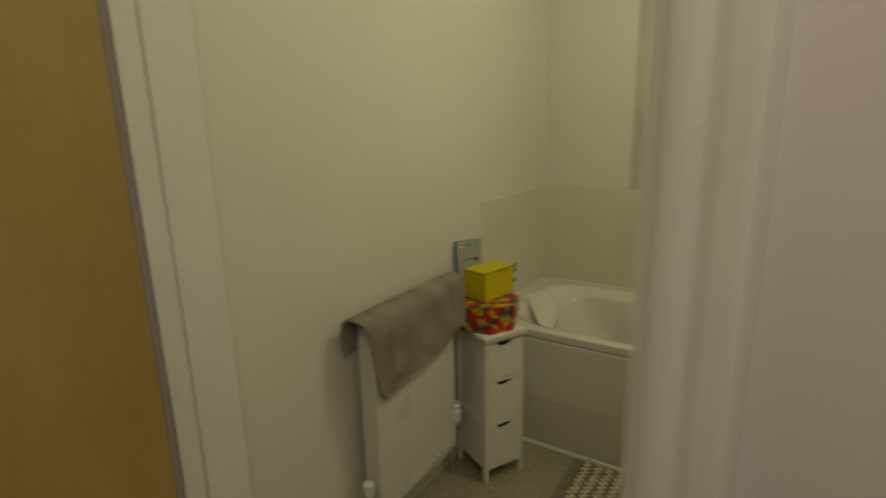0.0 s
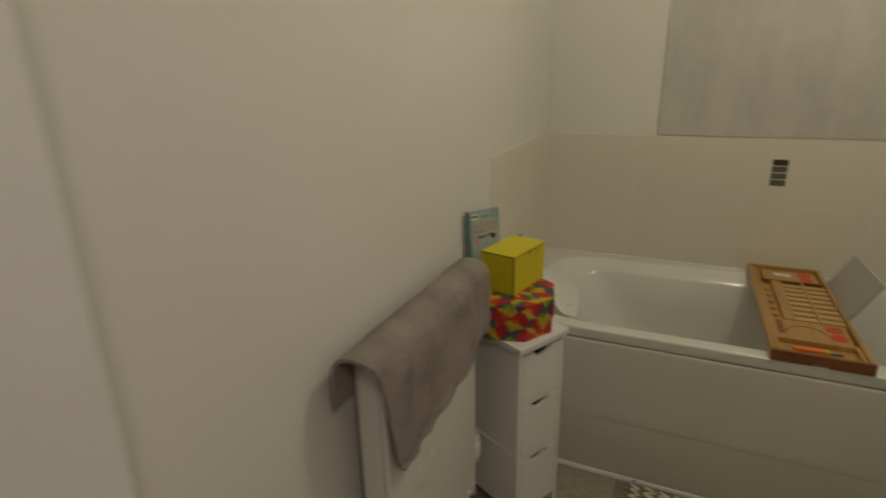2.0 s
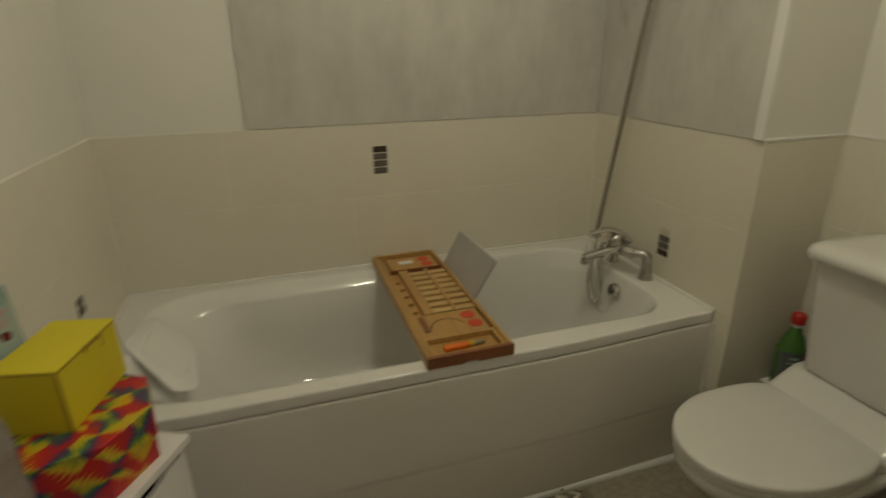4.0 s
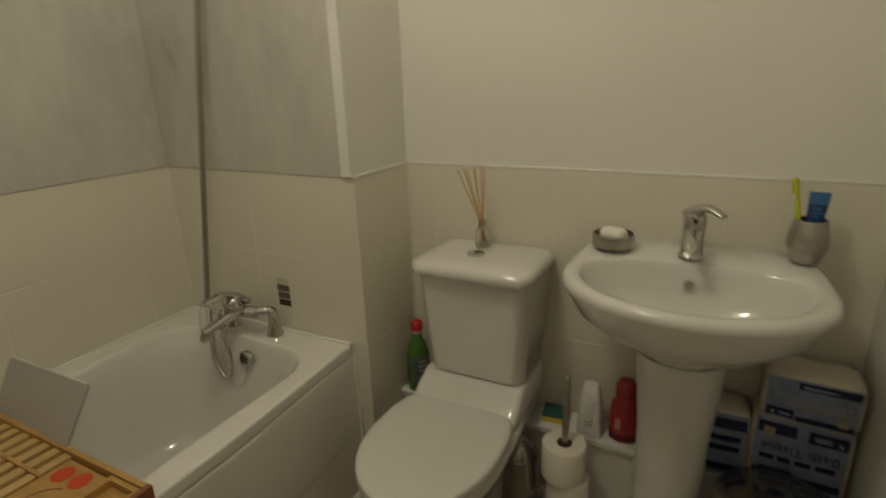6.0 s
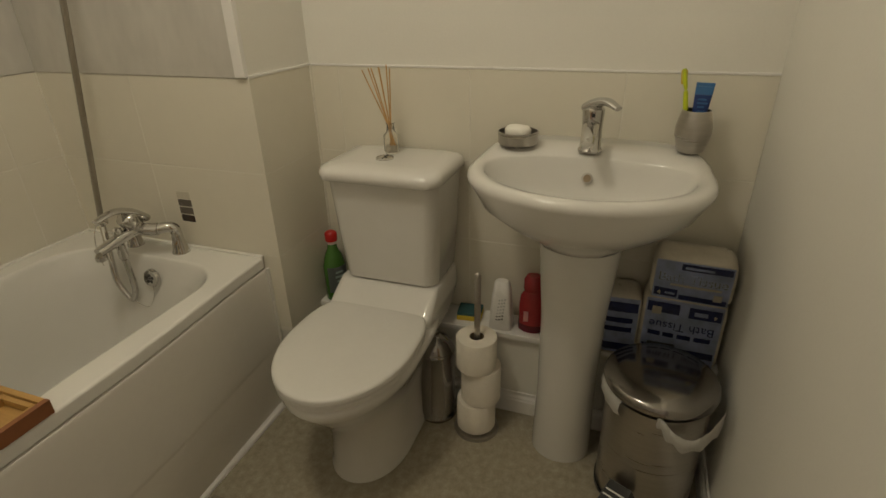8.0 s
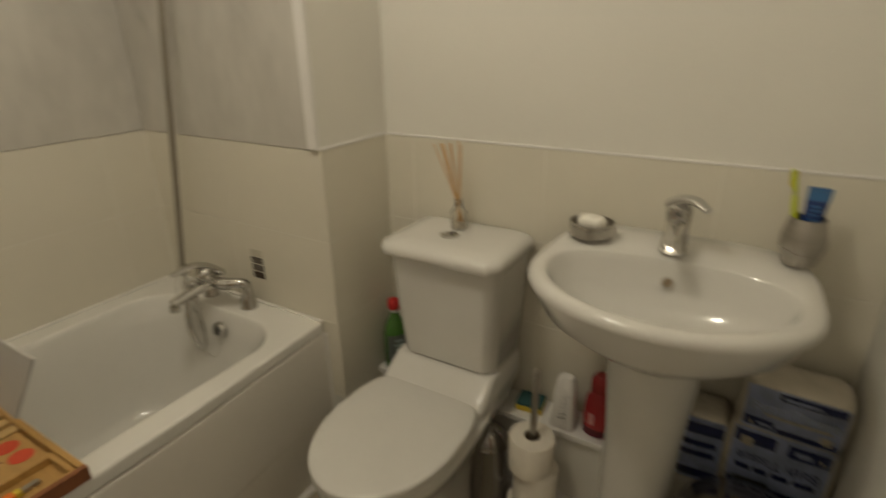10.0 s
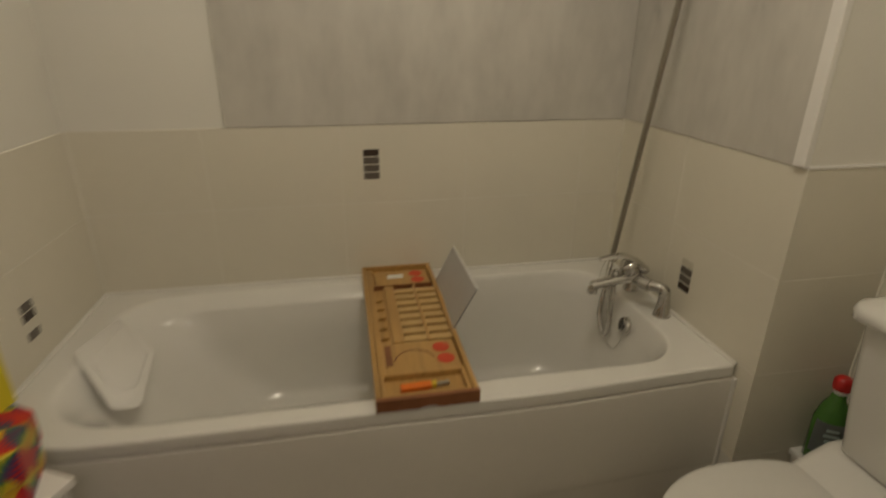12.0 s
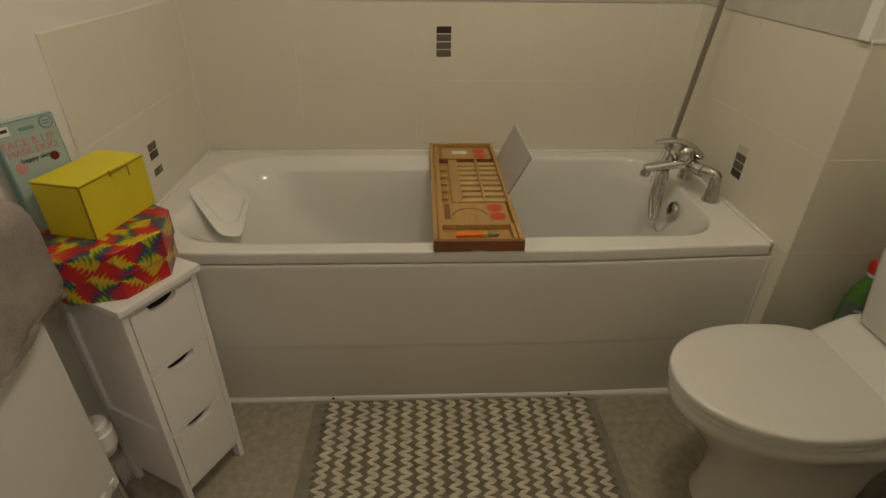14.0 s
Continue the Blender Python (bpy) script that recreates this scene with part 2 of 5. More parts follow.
def box(x0, x1, y0, y1, z0, z1, bevel=0.0, seg=2, bm=None, m=None):
    bm = bm or bmesh.new()
    ret = bmesh.ops.create_cube(bm, size=1)
    vs = ret["verts"]
    for v in vs:
        v.co = Vector(((x0 + x1) / 2 + v.co.x * (x1 - x0), (y0 + y1) / 2 + v.co.y * (y1 - y0), (z0 + z1) / 2 + v.co.z * (z1 - z0)))
    if m is not None:
        bmesh.ops.transform(bm, matrix=m, verts=vs)
    if bevel:
        bmesh.ops.bevel(bm, geom=list({e for v in vs for e in v.link_edges}), offset=bevel, segments=seg, profile=0.7, affect="EDGES", clamp_overlap=True)
    return bm


def loft(rings, cap_start=True, cap_end=True, closed=True, bm=None):
    bm = bm or bmesh.new()
    rows = [[bm.verts.new(p) for p in r] for r in rings]
    n = len(rows[0])
    for a, b in zip(rows, rows[1:]):
        for i in range(n if closed else n - 1):
            j = (i + 1) % n
            bm.faces.new((a[i], a[j], b[j], b[i]))
    if closed and cap_start:
        bm.faces.new(rows[0][::-1])
    if closed and cap_end:
        bm.faces.new(rows[-1])
    return bm


def lathe(profile, seg=28, m=None, bm=None, cap_start=True, cap_end=True):
    rings = []
    for r, z in profile:
        ring = [Vector((max(r, 1e-4) * math.cos(2 * math.pi * i / seg), max(r, 1e-4) * math.sin(2 * math.pi * i / seg), z)) for i in range(seg)]
        rings.append([m @ p for p in ring] if m is not None else ring)
    return loft(rings, cap_start, cap_end, bm=bm)


def smooth_line(points, steps=8):
    """A Catmull-Rom line through points."""
    pts = [Vector(p) for p in points]
    pts = [2 * pts[0] - pts[1], *pts, 2 * pts[-1] - pts[-2]]
    out = []
    for i in range(1, len(pts) - 2):
        a, b, c, d = pts[i - 1:i + 3]
        for k in range(steps):
            t = k / steps
            out.append(0.5 * (2 * b + (c - a) * t + (2 * a - 5 * b + 4 * c - d) * t * t + (3 * b - a - 3 * c + d) * t ** 3))
    return [*out, pts[-2]]


def sweep(points, radius, seg=12, flat=1.0, bm=None, up=(0, 0, 1)):
    """A tube along points; radius: a number or one for each point; flat: its height over its width."""
    pts = [Vector(p) for p in points]
    rings, ref = [], Vector(up)
    for i, p in enumerate(pts):
        d = (pts[min(i + 1, len(pts) - 1)] - pts[max(i - 1, 0)]).normalized()
        side = d.cross(ref)
        if side.length < 1e-3:
            side = d.cross(Vector((1, 0, 0)))
        side.normalize()
        top = side.cross(d).normalized()
        r = radius if isinstance(radius, (int, float)) else radius[i]
        rings.append([p + side * r * math.cos(2 * math.pi * k / seg) + top * r * flat * math.sin(2 * math.pi * k / seg) for k in range(seg)])
    return loft(rings, bm=bm)


def round_rect(x0, x1, y0, y1, z, r, n=8):
    """A ring of points round a rectangle; r: one corner radius, or four (from x1 y1, counter-clockwise)."""
    rs = [r] * 4 if isinstance(r, (int, float)) else r
    out = []
    for (cx, sx, cy, sy, a0), q in zip(((x1, -1, y1, -1, 0), (x0, 1, y1, -1, 90), (x0, 1, y0, 1, 180), (x1, -1, y0, 1, 270)), rs):
        for k in range(n + 1):
            a = radians(a0 + 90 * k / n)
            out.append(Vector((cx + sx * q + q * math.cos(a), cy + sy * q + q * math.sin(a), z)))
    return out


def egg(cx, cy, front, back, half, z, ef=1.0, eb=0.5, n=48):
    """A ring that is round towards -x and squarer towards +x."""
    out = []
    for i in range(n):
        a = 2 * math.pi * i / n
        c, s = math.cos(a), math.sin(a)
        e = eb if c > 0 else ef
        out.append(Vector((cx + (back if c > 0 else front) * math.copysign(abs(c) ** e, c), cy + half * math.copysign(abs(s) ** (e if c > 0 else 1.0), s), z)))
    return out


def prism(outline, depth, m=None):
    """A flat outline in x and z, given depth along y."""
    bm = bmesh.new()
    a = [bm.verts.new((x, 0, z)) for x, z in outline]
    b = [bm.verts.new((x, depth, z)) for x, z in outline]
    bm.faces.new(a), bm.faces.new(b[::-1])
    for i in range(len(a)):
        j = (i + 1) % len(a)
        bm.faces.new((a[i], b[i], b[j], a[j]))
    if m is not None:
        bmesh.ops.transform(bm, matrix=m, verts=bm.verts)
    return bm


def writing(name, text, size, mat, m, parent, depth=0.0004):
    """Text as a mesh part; m: its pose in the parent, centred, reading along x with y up."""
    cu = bpy.data.curves.new(name, "FONT")
    cu.body, cu.size, cu.align_x, cu.align_y, cu.extrude = text, size, "CENTER", "CENTER", depth
    cu.resolution_u = 3
    tmp = new(name, cu)
    me = bpy.data.meshes.new_from_object(tmp.evaluated_get(bpy.context.evaluated_depsgraph_get()))
    bpy.data.objects.remove(tmp)
    me.transform(m)
    me.materials.append(mat)
    ob = new(name, me)
    ob.parent = parent
    return ob


# ---- structure ----
TOP = 2.36
floor = tagged(part("floor", box(-0.006, 1.986, -2.05, 0.006, -0.06, 0.0), VINYL), "mottled grey-beige vinyl bathroom floor", "floor", kind="structure")
hall_floor = tagged(part("hall_floor", box(-1.2, 2.4, -3.6, -2.05, -0.06, -0.001), CARPET), "brown carpet in the hall outside the bathroom", "floor", kind="structure")
wall_left = tagged(part("wall_left", box(-0.106, -0.006, -1.98, 0.106, -0.06, TOP), PAINT), "magnolia painted bathroom wall behind the radiator", "wall", kind="structure")
wall_back = tagged(part("wall_back", box(-0.006, 2.086, 0.006, 0.106, -0.06, TOP), PAINT), "painted bathroom wall along the bath, half tiled", "wall", kind="structure")
wall_tap = tagged(part("wall_tap_end", box(1.706, 1.986, -0.751, 0.006, -0.0, TOP), PAINT), "boxed-out wall at the tap end of the bath", "wall", kind="structure")
wall_right = tagged(part("wall_right", box(1.986, 2.086, -1.98, 0.006, -0.06, TOP), PAINT), "painted wall behind toilet and washbasin, half tiled", "wall", kind="structure")
bm = box(-0.106, 0.050, -2.12, -1.98, -0.06, TOP)
box(0.965, 2.4, -2.12, -1.98, -0.06, TOP, bm=bm)
box(0.050, 0.965, -2.12, -1.98, 2.06, TOP, bm=bm)
wall_near = tagged(part("wall_door", bm, PAINT), "plain painted bathroom wall with the doorway", "wall", kind="structure")
bm = box(-1.2, 0.020, -2.126, -2.1205, 0, TOP)
box(1.030, 2.4, -2.126, -2.1205, 0, TOP, bm=bm)
tagged(part("wall_hall_face", bm, HALL_LIGHT_TINT), "painted hall wall beside the doorway, tinted by cool light", "wall", kind="structure")
tagged(part("wall_hall_back", box(-1.2, 2.4, -3.7, -3.6, -0.06, TOP), HALL_LIGHT_TINT), "painted hall wall, tinted by cool light", "wall", kind="structure")
tagged(part("wall_hall_left", box(-1.3, -1.2, -3.6, -2.12, -0.06, TOP), HALL_LIGHT_TINT), "painted hall end wall, tinted by cool light", "wall", kind="structure")
tagged(part("wall_hall_right", box(2.4, 2.5, -3.6, -1.98, -0.06, TOP), HALL_LIGHT_TINT), "painted hall end wall, tinted by cool light", "wall", kind="structure")
tagged(part("ceiling", box(-1.3, 2.5, -3.7, 0.106, TOP, TOP + 0.1), PAINT), "plain white painted ceiling", "ceiling", kind="structure")

# door lining, stops and architraves
frame_1 = thing("door_frame", "white gloss painted wooden door frame", "door frame", kind="structure")
part("jamb", box(0.050, 0.080, -2.125, -1.975, 0, 2.03, 0.003), GLOSS, frame_1)
part("jamb", box(0.935, 0.965, -2.125, -1.975, 0, 2.03, 0.003), GLOSS, frame_1)
part("head", box(0.050, 0.965, -2.125, -1.975, 2.03, 2.06, 0.003), GLOSS, frame_1)
part("stop", box(0.080, 0.084, -2.078, -2.040, 0, 2.03, 0.003), GLOSS, frame_1)
part("stop", box(0.931, 0.935, -2.078, -2.040, 0, 2.03, 0.003), GLOSS, frame_1)
part("stop", box(0.084, 0.931, -2.078, -2.040, 2.026, 2.03, 0.003), GLOSS, frame_1)


def architrave(x_inner, x_outer, y_wall, out, name="architrave"):
    """An upright moulded board; out: -1 towards the hall, 1 towards the bathroom."""
    steps = ((0.0, 0.0), (0.0, 0.012), (0.14, 0.018), (0.30, 0.019), (0.38, 0.014), (0.50, 0.014), (0.58, 0.019), (0.86, 0.021), (0.97, 0.017), (1.0, 0.0))
    rings = []
    for z in (0.0, 2.08):
        rings.append([Vector((x_inner + (x_outer - x_inner) * u, y_wall + out * d, z)) for u, d in steps])
    return part(name, loft(rings), GLOSS, frame_1)


architrave(0.944, 1.030, -2.1205, -1)
architrave(0.068, 0.016, -2.1205, -1)
architrave(0.066, 0.0, -1.9795, 1)
architrave(0.944, 1.01, -1.9795, 1)
part("head_architrave", box(0.016, 1.030, -2.140, -2.1262, 2.08, 2.15, 0.004), GLOSS, frame_1)
part("head_architrave", box(0.0, 1.01, -1.9795, -1.963, 2.08, 2.15, 0.004), GLOSS, frame_1)

door_1 = tagged(part("door_1", box(0.130, 0.170, -2.966, -2.186, 0.008, 2.02, 0.002), OAK), "open wooden veneer bathroom door standing into the hall", "door", kind="structure")
for z in (0.25, 1.78):
    part("hinge", lathe([(0.007, z - 0.05), (0.007, z + 0.05)], 12, Matrix.Translation((0.122, -2.178, 0))), STEEL, door_1, "steel butt hinge")

# marble-look shower panels over the tiles
TT = 1.042
tagged(part("shower_panel", box(0.430, 1.699, -0.002, 0.0055, TT + 0.0012, TOP - 0.01, 0.001), MARBLE), "matt grey marble-look shower wall panel above tiles", "wall panel", group="shower wall panels", kind="structure")
tagged(part("shower_panel", box(1.698, 1.7055, -0.722, -0.003, TT + 0.0012, TOP - 0.01, 0.001), MARBLE), "matt grey marble-look shower wall panel above tiles", "wall panel", group="shower wall panels", kind="structure")
tagged(part("trim", box(1.690, 1.7057, -0.753, -0.7225, TT + 0.003, TOP - 0.01, 0.003), GLOSS), "white plastic edge trim of the shower panel", "trim", kind="structure")

# ---- bath ----
bath = thing("bathtub", "white acrylic built-in bathtub with rolled rim", "bathtub", pose(0, 0, 0))
R = 0.536


def ease(a, b, x):
    """0 at a, 1 at b, with a soft start and end."""
    u = min(1.0, max(0.0, (x - a) / (b - a)))
    return u * u * (3 - 2 * u)


def bow(x):
    """How far the bath's front bellies out at x."""
    return 0.022 * ease(1.695, 1.15, x) * ease(0.0, 0.25, x)


def long_sides(ring, n=18):
    """Adds points along the two long sides of a round_rect ring."""
    out = []
    for k, p in enumerate(ring):
        out.append(p)
        if k in (8, 26):
            out += [p.lerp(ring[k + 1], q / n) for q in range(1, n)]
    return out


def rim_ring(y0, z, inset=0.0):
    ring = long_sides(round_rect(0.001 + inset, 1.699 - inset, y0, -0.001 - inset, z, 0.012))
    return [Vector((p.x, p.y - bow(p.x) * (1 if p.y < -0.35 else 0), p.z)) for p in ring]


def well_ring(x0, x1, y0, y1, z, r, front=0.0, back=0.0, lift=0.0):
    """A ring of the tub's inside; towards the head end it widens into a sloping arm rest."""
    mid, out = (y0 + y1) / 2, []
    for p in long_sides(round_rect(x0, x1, y0, y1, z, r)):
        k = ease(1.12, 0.80, p.x) * ease(0.08, 0.34, p.x)
        half = mid - y0
        stretch = 1 + k * (front if p.y < mid else back) / half
        out.append(Vector((p.x, mid + (p.y - mid) * stretch, p.z + lift * k)))
    return out


rings = [rim_ring(-0.692, R - 0.0335), rim_ring(-0.6995, R - 0.0335), rim_ring(-0.7012, R - 0.0328), rim_ring(-0.702, R - 0.031), rim_ring(-0.702, R - 0.029), rim_ring(-0.702, R - 0.008), rim_ring(-0.7018, R - 0.005),
         rim_ring(-0.7006, R - 0.0022, 0.001), rim_ring(-0.6982, R - 0.0005, 0.004), rim_ring(-0.695, R, 0.007), rim_ring(-0.692, R, 0.010)]
for x0, x1, y0, y1, z, r, front, back, lift in (
        (0.069, 1.611, -0.657, -0.064, R, (0.13, 0.13, 0.13, 0.13), 0.028, 0.020, 0.0), (0.075, 1.606, -0.653, -0.068, R - 0.0003, (0.13, 0.13, 0.13, 0.13), 0.028, 0.020, 0.0), (0.085, 1.603, -0.650, -0.071, R - 0.0015, (0.13, 0.14, 0.14, 0.13), 0.026, 0.018, 0.0),
        (0.092, 1.600, -0.646, -0.075, R - 0.006, (0.13, 0.14, 0.14, 0.13), 0.024, 0.016, 0.002),
        (0.102, 1.597, -0.643, -0.079, R - 0.018, (0.13, 0.15, 0.15, 0.13), 0.018, 0.010, 0.007), (0.135, 1.585, -0.630, -0.090, R - 0.060, (0.16, 0.17, 0.17, 0.16), 0.0, -0.006, 0.030),
        (0.150, 1.582, -0.627, -0.093, R - 0.075, (0.16, 0.17, 0.17, 0.16), -0.004, -0.010, 0.034),
        (0.215, 1.562, -0.612, -0.108, R - 0.160, (0.16, 0.18, 0.18, 0.16), 0.0, 0.0, 0.0), (0.310, 1.540, -0.598, -0.122, R - 0.270, (0.16, 0.18, 0.18, 0.16), 0.0, 0.0, 0.0),
        (0.365, 1.505, -0.585, -0.135, R - 0.325, (0.15, 0.17, 0.17, 0.15), 0.0, 0.0, 0.0), (0.420, 1.470, -0.560, -0.160, R - 0.355, (0.13, 0.15, 0.15, 0.13), 0.0, 0.0, 0.0),
        (0.520, 1.380, -0.500, -0.220, R - 0.366, (0.10, 0.12, 0.12, 0.10), 0.0, 0.0, 0.0)):
    rings.append(well_ring(x0, x1, y0, y1, z, r, front, back, lift))
tub = part("tub", loft(rings, cap_start=False), ACRYLIC, bath, smooth=True, auto=50)
# the panel stands upright to a crease and falls back below it
prof = ((-0.690, 0.4995), (-0.6985, 0.4990), (-0.7012, 0.4978), (-0.7026, 0.4945), (-0.7030, 0.488), (-0.7040, 0.440), (-0.7060, 0.300), (-0.7068, 0.240), (-0.7064, 0.233), (-0.7054, 0.228), (-0.7052, 0.221), (-0.7056, 0.214), (-0.7005, 0.120), (-0.695, 0.016), (-0.660, 0.016), (-0.660, 0.4995))
stations = [0.004 + 1.6945 * k / 24 for k in range(25)]
part("front_panel", loft([[Vector((x, y - (bow(x) * (0.45 + 0.55 * ease(0.0, 0.24, z)) if y < -0.67 else 0), z)) for y, z in prof] for x in stations]), PANEL, bath, "white acrylic bath front panel", smooth=True, auto=30)
bm = bmesh.new()
loft([[Vector((x, y, z)) for y, z in ((-0.690, 0.0), (-0.712, 0.0), (-0.712, 0.006), (-0.709, 0.012), (-0.703, 0.0155), (-0.690, 0.0155))] for x in (0.004, 1.698)], bm=bm)
tagged(part("floor_trim", bm, GLOSS, smooth=True), "white sealing strip between bath panel and floor", "trim", kind="structure")
for x in (0.500, 1.222):
    part("screw", lathe([(0.0045, 0), (0.0045, 0.002)], 10, pose(x, -0.7095, 0.010, 90)), BLACK, bath, "dark screw head")
ov = part("overflow", lathe([(0.028, 0.0), (0.028, 0.006), (0.025, 0.013), (0.017, 0.014)], 28, pose(1.580, -0.383, 0.478, 0, -82)), CHROME, bath, "chrome overflow with black cross grille", True)
for k in range(5):
    a = 2 * math.pi * k / 5
    part("grille_hole", lathe([(0.0055, 0.0125), (0.0055, 0.0142)], 10, pose(1.580, -0.383, 0.478, 0, -82) @ pose(0.010 * math.cos(a), 0.010 * math.sin(a), 0)), BLACK, ov)
part("grille_hole", lathe([(0.004, 0.0125), (0.004, 0.0142)], 10, pose(1.580, -0.383, 0.478, 0, -82)), BLACK, ov)
part("plug_chain", sweep(smooth_line([(1.570, -0.383, 0.451), (1.566, -0.380, 0.418), (1.558, -0.360, 0.386), (1.554, -0.333, 0.388), (1.552, -0.312, 0.402)]), 0.0012, 6), CHROME, bath, "thin chrome plug chain")
part("waste", lathe([(0.034, 0.0), (0.034, 0.004), (0.020, 0.006)], 24, pose(1.36, -0.365, 0.170)), CHROME, bath, "chrome waste")

# bath mixer tap
tap = thing("bath_mixer_tap", "chrome lever bath mixer tap on two pillars", "tap", pose(1.610, -0.345, R - 0.0005))
for y in (-0.090, 0.090):
    part("pillar", lathe([(0.026, 0.0), (0.026, 0.004), (0.022, 0.012), (0.017, 0.05), (0.0155, 0.062)], 24, Matrix.Translation((0.045, y, 0))), CHROME, tap, smooth=True)
    part("elbow", sweep(smooth_line([(0.045, y, 0.058), (0.043, y * 0.98, 0.078), (0.030, y * 0.85, 0.086), (0.010, y * 0.55, 0.084)]), [0.0155 + 0.001 * (i % 2) for i in range(25)], 14), CHROME, tap, smooth=True)
part("body", sweep(smooth_line([(0.014, -0.058, 0.084), (0.0, -0.030, 0.086), (-0.004, 0.0, 0.088), (0.0, 0.030, 0.086), (0.014, 0.058, 0.084)]), 0.0195, 18), CHROME, tap, smooth=True)
part("spout", sweep(smooth_line([(0.0, 0.0, 0.090), (-0.045, 0.002, 0.084), (-0.095, 0.006, 0.074), (-0.135, 0.008, 0.066)]), [0.023 - 0.0003 * i for i in range(25)], 18, flat=0.8), CHROME, tap, smooth=True)
part("nozzle", lathe([(0.015, 0.0), (0.016, 0.010), (0.014, 0.016)], 20, Matrix.Translation((-0.131, 0.008, 0.043))), CHROME, tap, smooth=True)
part("cartridge", lathe([(0.025, 0.0), (0.027, 0.012), (0.024, 0.018), (0.028, 0.024), (0.029, 0.046), (0.022, 0.056), (0.010, 0.060)], 26, Matrix.Translation((-0.008, 0.0, 0.090)) @ pose(0, 0, 0, 0, -28)), CHROME, tap, smooth=True)
part("lever", sweep(smooth_line([(0.022, 0.0, 0.112), (-0.012, 0.0, 0.142), (-0.060, 0.0, 0.160), (-0.124, 0.0, 0.154)]), [0.030 - 0.0008 * i for i in range(25)], 16, flat=0.48), CHROME, tap, smooth=True)
part("diverter_knob", lathe([(0.009, 0.0), (0.013, 0.006), (0.013, 0.016), (0.006, 0.022)], 18, Matrix.Translation((-0.066, 0.004, 0.092))), CHROME, tap, smooth=True)
part("hose_outlet", lathe([(0.010, 0.0), (0.014, 0.004), (0.014, 0.020), (0.011, 0.048)], 18, Matrix.Translation((-0.069, 0.004, 0.016))), CHROME, tap, smooth=True)

hose = thing("shower_hose", "taut grey metal shower hose rising from the bath tap", "shower hose", pose(1.541, -0.341, 0.5515))
line = smooth_line([(0.0, 0.0, 0.0), (0.003, -0.001, -0.052), (0.008, 0.009, -0.112), (0.011, 0.040, -0.146), (0.014, 0.079, -0.098), (0.024, 0.093, -0.042), (0.044, 0.113, 0.020), (0.0625, 0.1353, 0.0685)], 10)
part("loop", sweep(line, [0.0086 + 0.0007 * (i % 2) for i in range(len(line))], 10), CHROME, hose, "shiny lower loop of the hose", True)
line = [Vector((0.0625, 0.1353, 0.0685)).lerp(Vector((0.105, -0.082, 1.4485)), i / 140) for i in range(141)]
part("riser", sweep(line, [0.0082 + 0.0005 * (i % 2) for i in range(141)], 10), HOSE, hose, smooth=True)
part("clip", lathe([(0.010, 0.0), (0.019, 0.003), (0.019, 0.010), (0.010, 0.013)], 20, Matrix.Translation((0.0625, 0.1365, 0.068)) @ pose(0, 0, 0, 8)), CHROME, hose, "chrome clip on the hose", True)
part("chain", sweep(smooth_line([(0.062, 0.153, 0.070), (0.056, 0.166, 0.045), (0.046, 0.168, 0.005), (0.034, 0.150, -0.035), (0.020, 0.125, -0.050)]), 0.0013, 6), CHROME, hose, "thin chain hanging from the clip")
part("bracket", sweep([(0.105, -0.082, 1.4445), (0.129, -0.080, 1.4545), (0.157, -0.076, 1.4545)], [0.016, 0.014, 0.018], 14), CHROME, hose, "chrome wall bracket", True)

# head cushion
cushion = thing("bath_pillow", "white foam bath pillow lying on the sloping end", "bath pillow", Matrix.Translation((0.156, -0.388, 0.505)) @ pose(0, 0, 0, 0, 24, 0) @ pose(0, 0, 0, 0, 0, 38))


def pad(corners, z, r):
    """A rounded outline round the given corners."""
    n, out, m = 10, [], len(corners)
    for k in range(m):
        p, a, b = (Vector((*corners[k], z)), Vector((*corners[k - 1], z)), Vector((*corners[(k + 1) % m], z)))
        u, v = (a - p).normalized() * r, (b - p).normalized() * r
        for i in range(n + 1):
            t = i / n
            out.append((p + u) * (1 - t) ** 2 + 2 * p * t * (1 - t) + (p + v) * t * t)
    return out


def swell(corners, s):
    cx, cy = sum(c[0] for c in corners) / len(corners), sum(c[1] for c in corners) / len(corners)
    return [(cx + (x - cx) * s, cy + (y - cy) * s) for x, y in corners]


OUTER = ((0.082, 0.212), (-0.074, 0.074), (-0.058, -0.152), (0.004, -0.164), (0.116, 0.040))
INNER = ((0.070, 0.166), (-0.052, 0.030), (-0.030, -0.104), (0.016, -0.100), (0.096, 0.036))
part("pad", loft([pad(swell(OUTER, s), z, 0.022) for s, z in ((0.98, 0.0), (1.0, 0.003), (0.97, 0.007))]), FOAM, cushion, smooth=True)
part("head_rest", loft([pad(swell(INNER, s), z, 0.018) for s, z in ((1.0, 0.007), (0.97, 0.011), (0.90, 0.013))]), FOAM, cushion, smooth=True)

# ---- bath tray ----
TX, TY = 0.918, -0.363
tray = thing("bath_tray", "bamboo bath caddy tray lying across the bathtub", "bath tray", pose(TX, TY, R + 0.0005))
W2, L2, H = 0.115, 0.363, 0.030
part("rail", box(-W2, -W2 + 0.012, -L2 + 0.0125, L2 - 0.0125, 0, H, 0.002), BAMBOO, tray)
part("rail", box(W2 - 0.012, W2, -L2 + 0.0125, L2 - 0.0125, 0, H, 0.002), BAMBOO, tray)
notched = [(-W2, 0), (-0.020, 0), (-0.014, 0.005), (0.014, 0.005), (0.020, 0), (W2, 0), (W2, H), (-W2, H)]
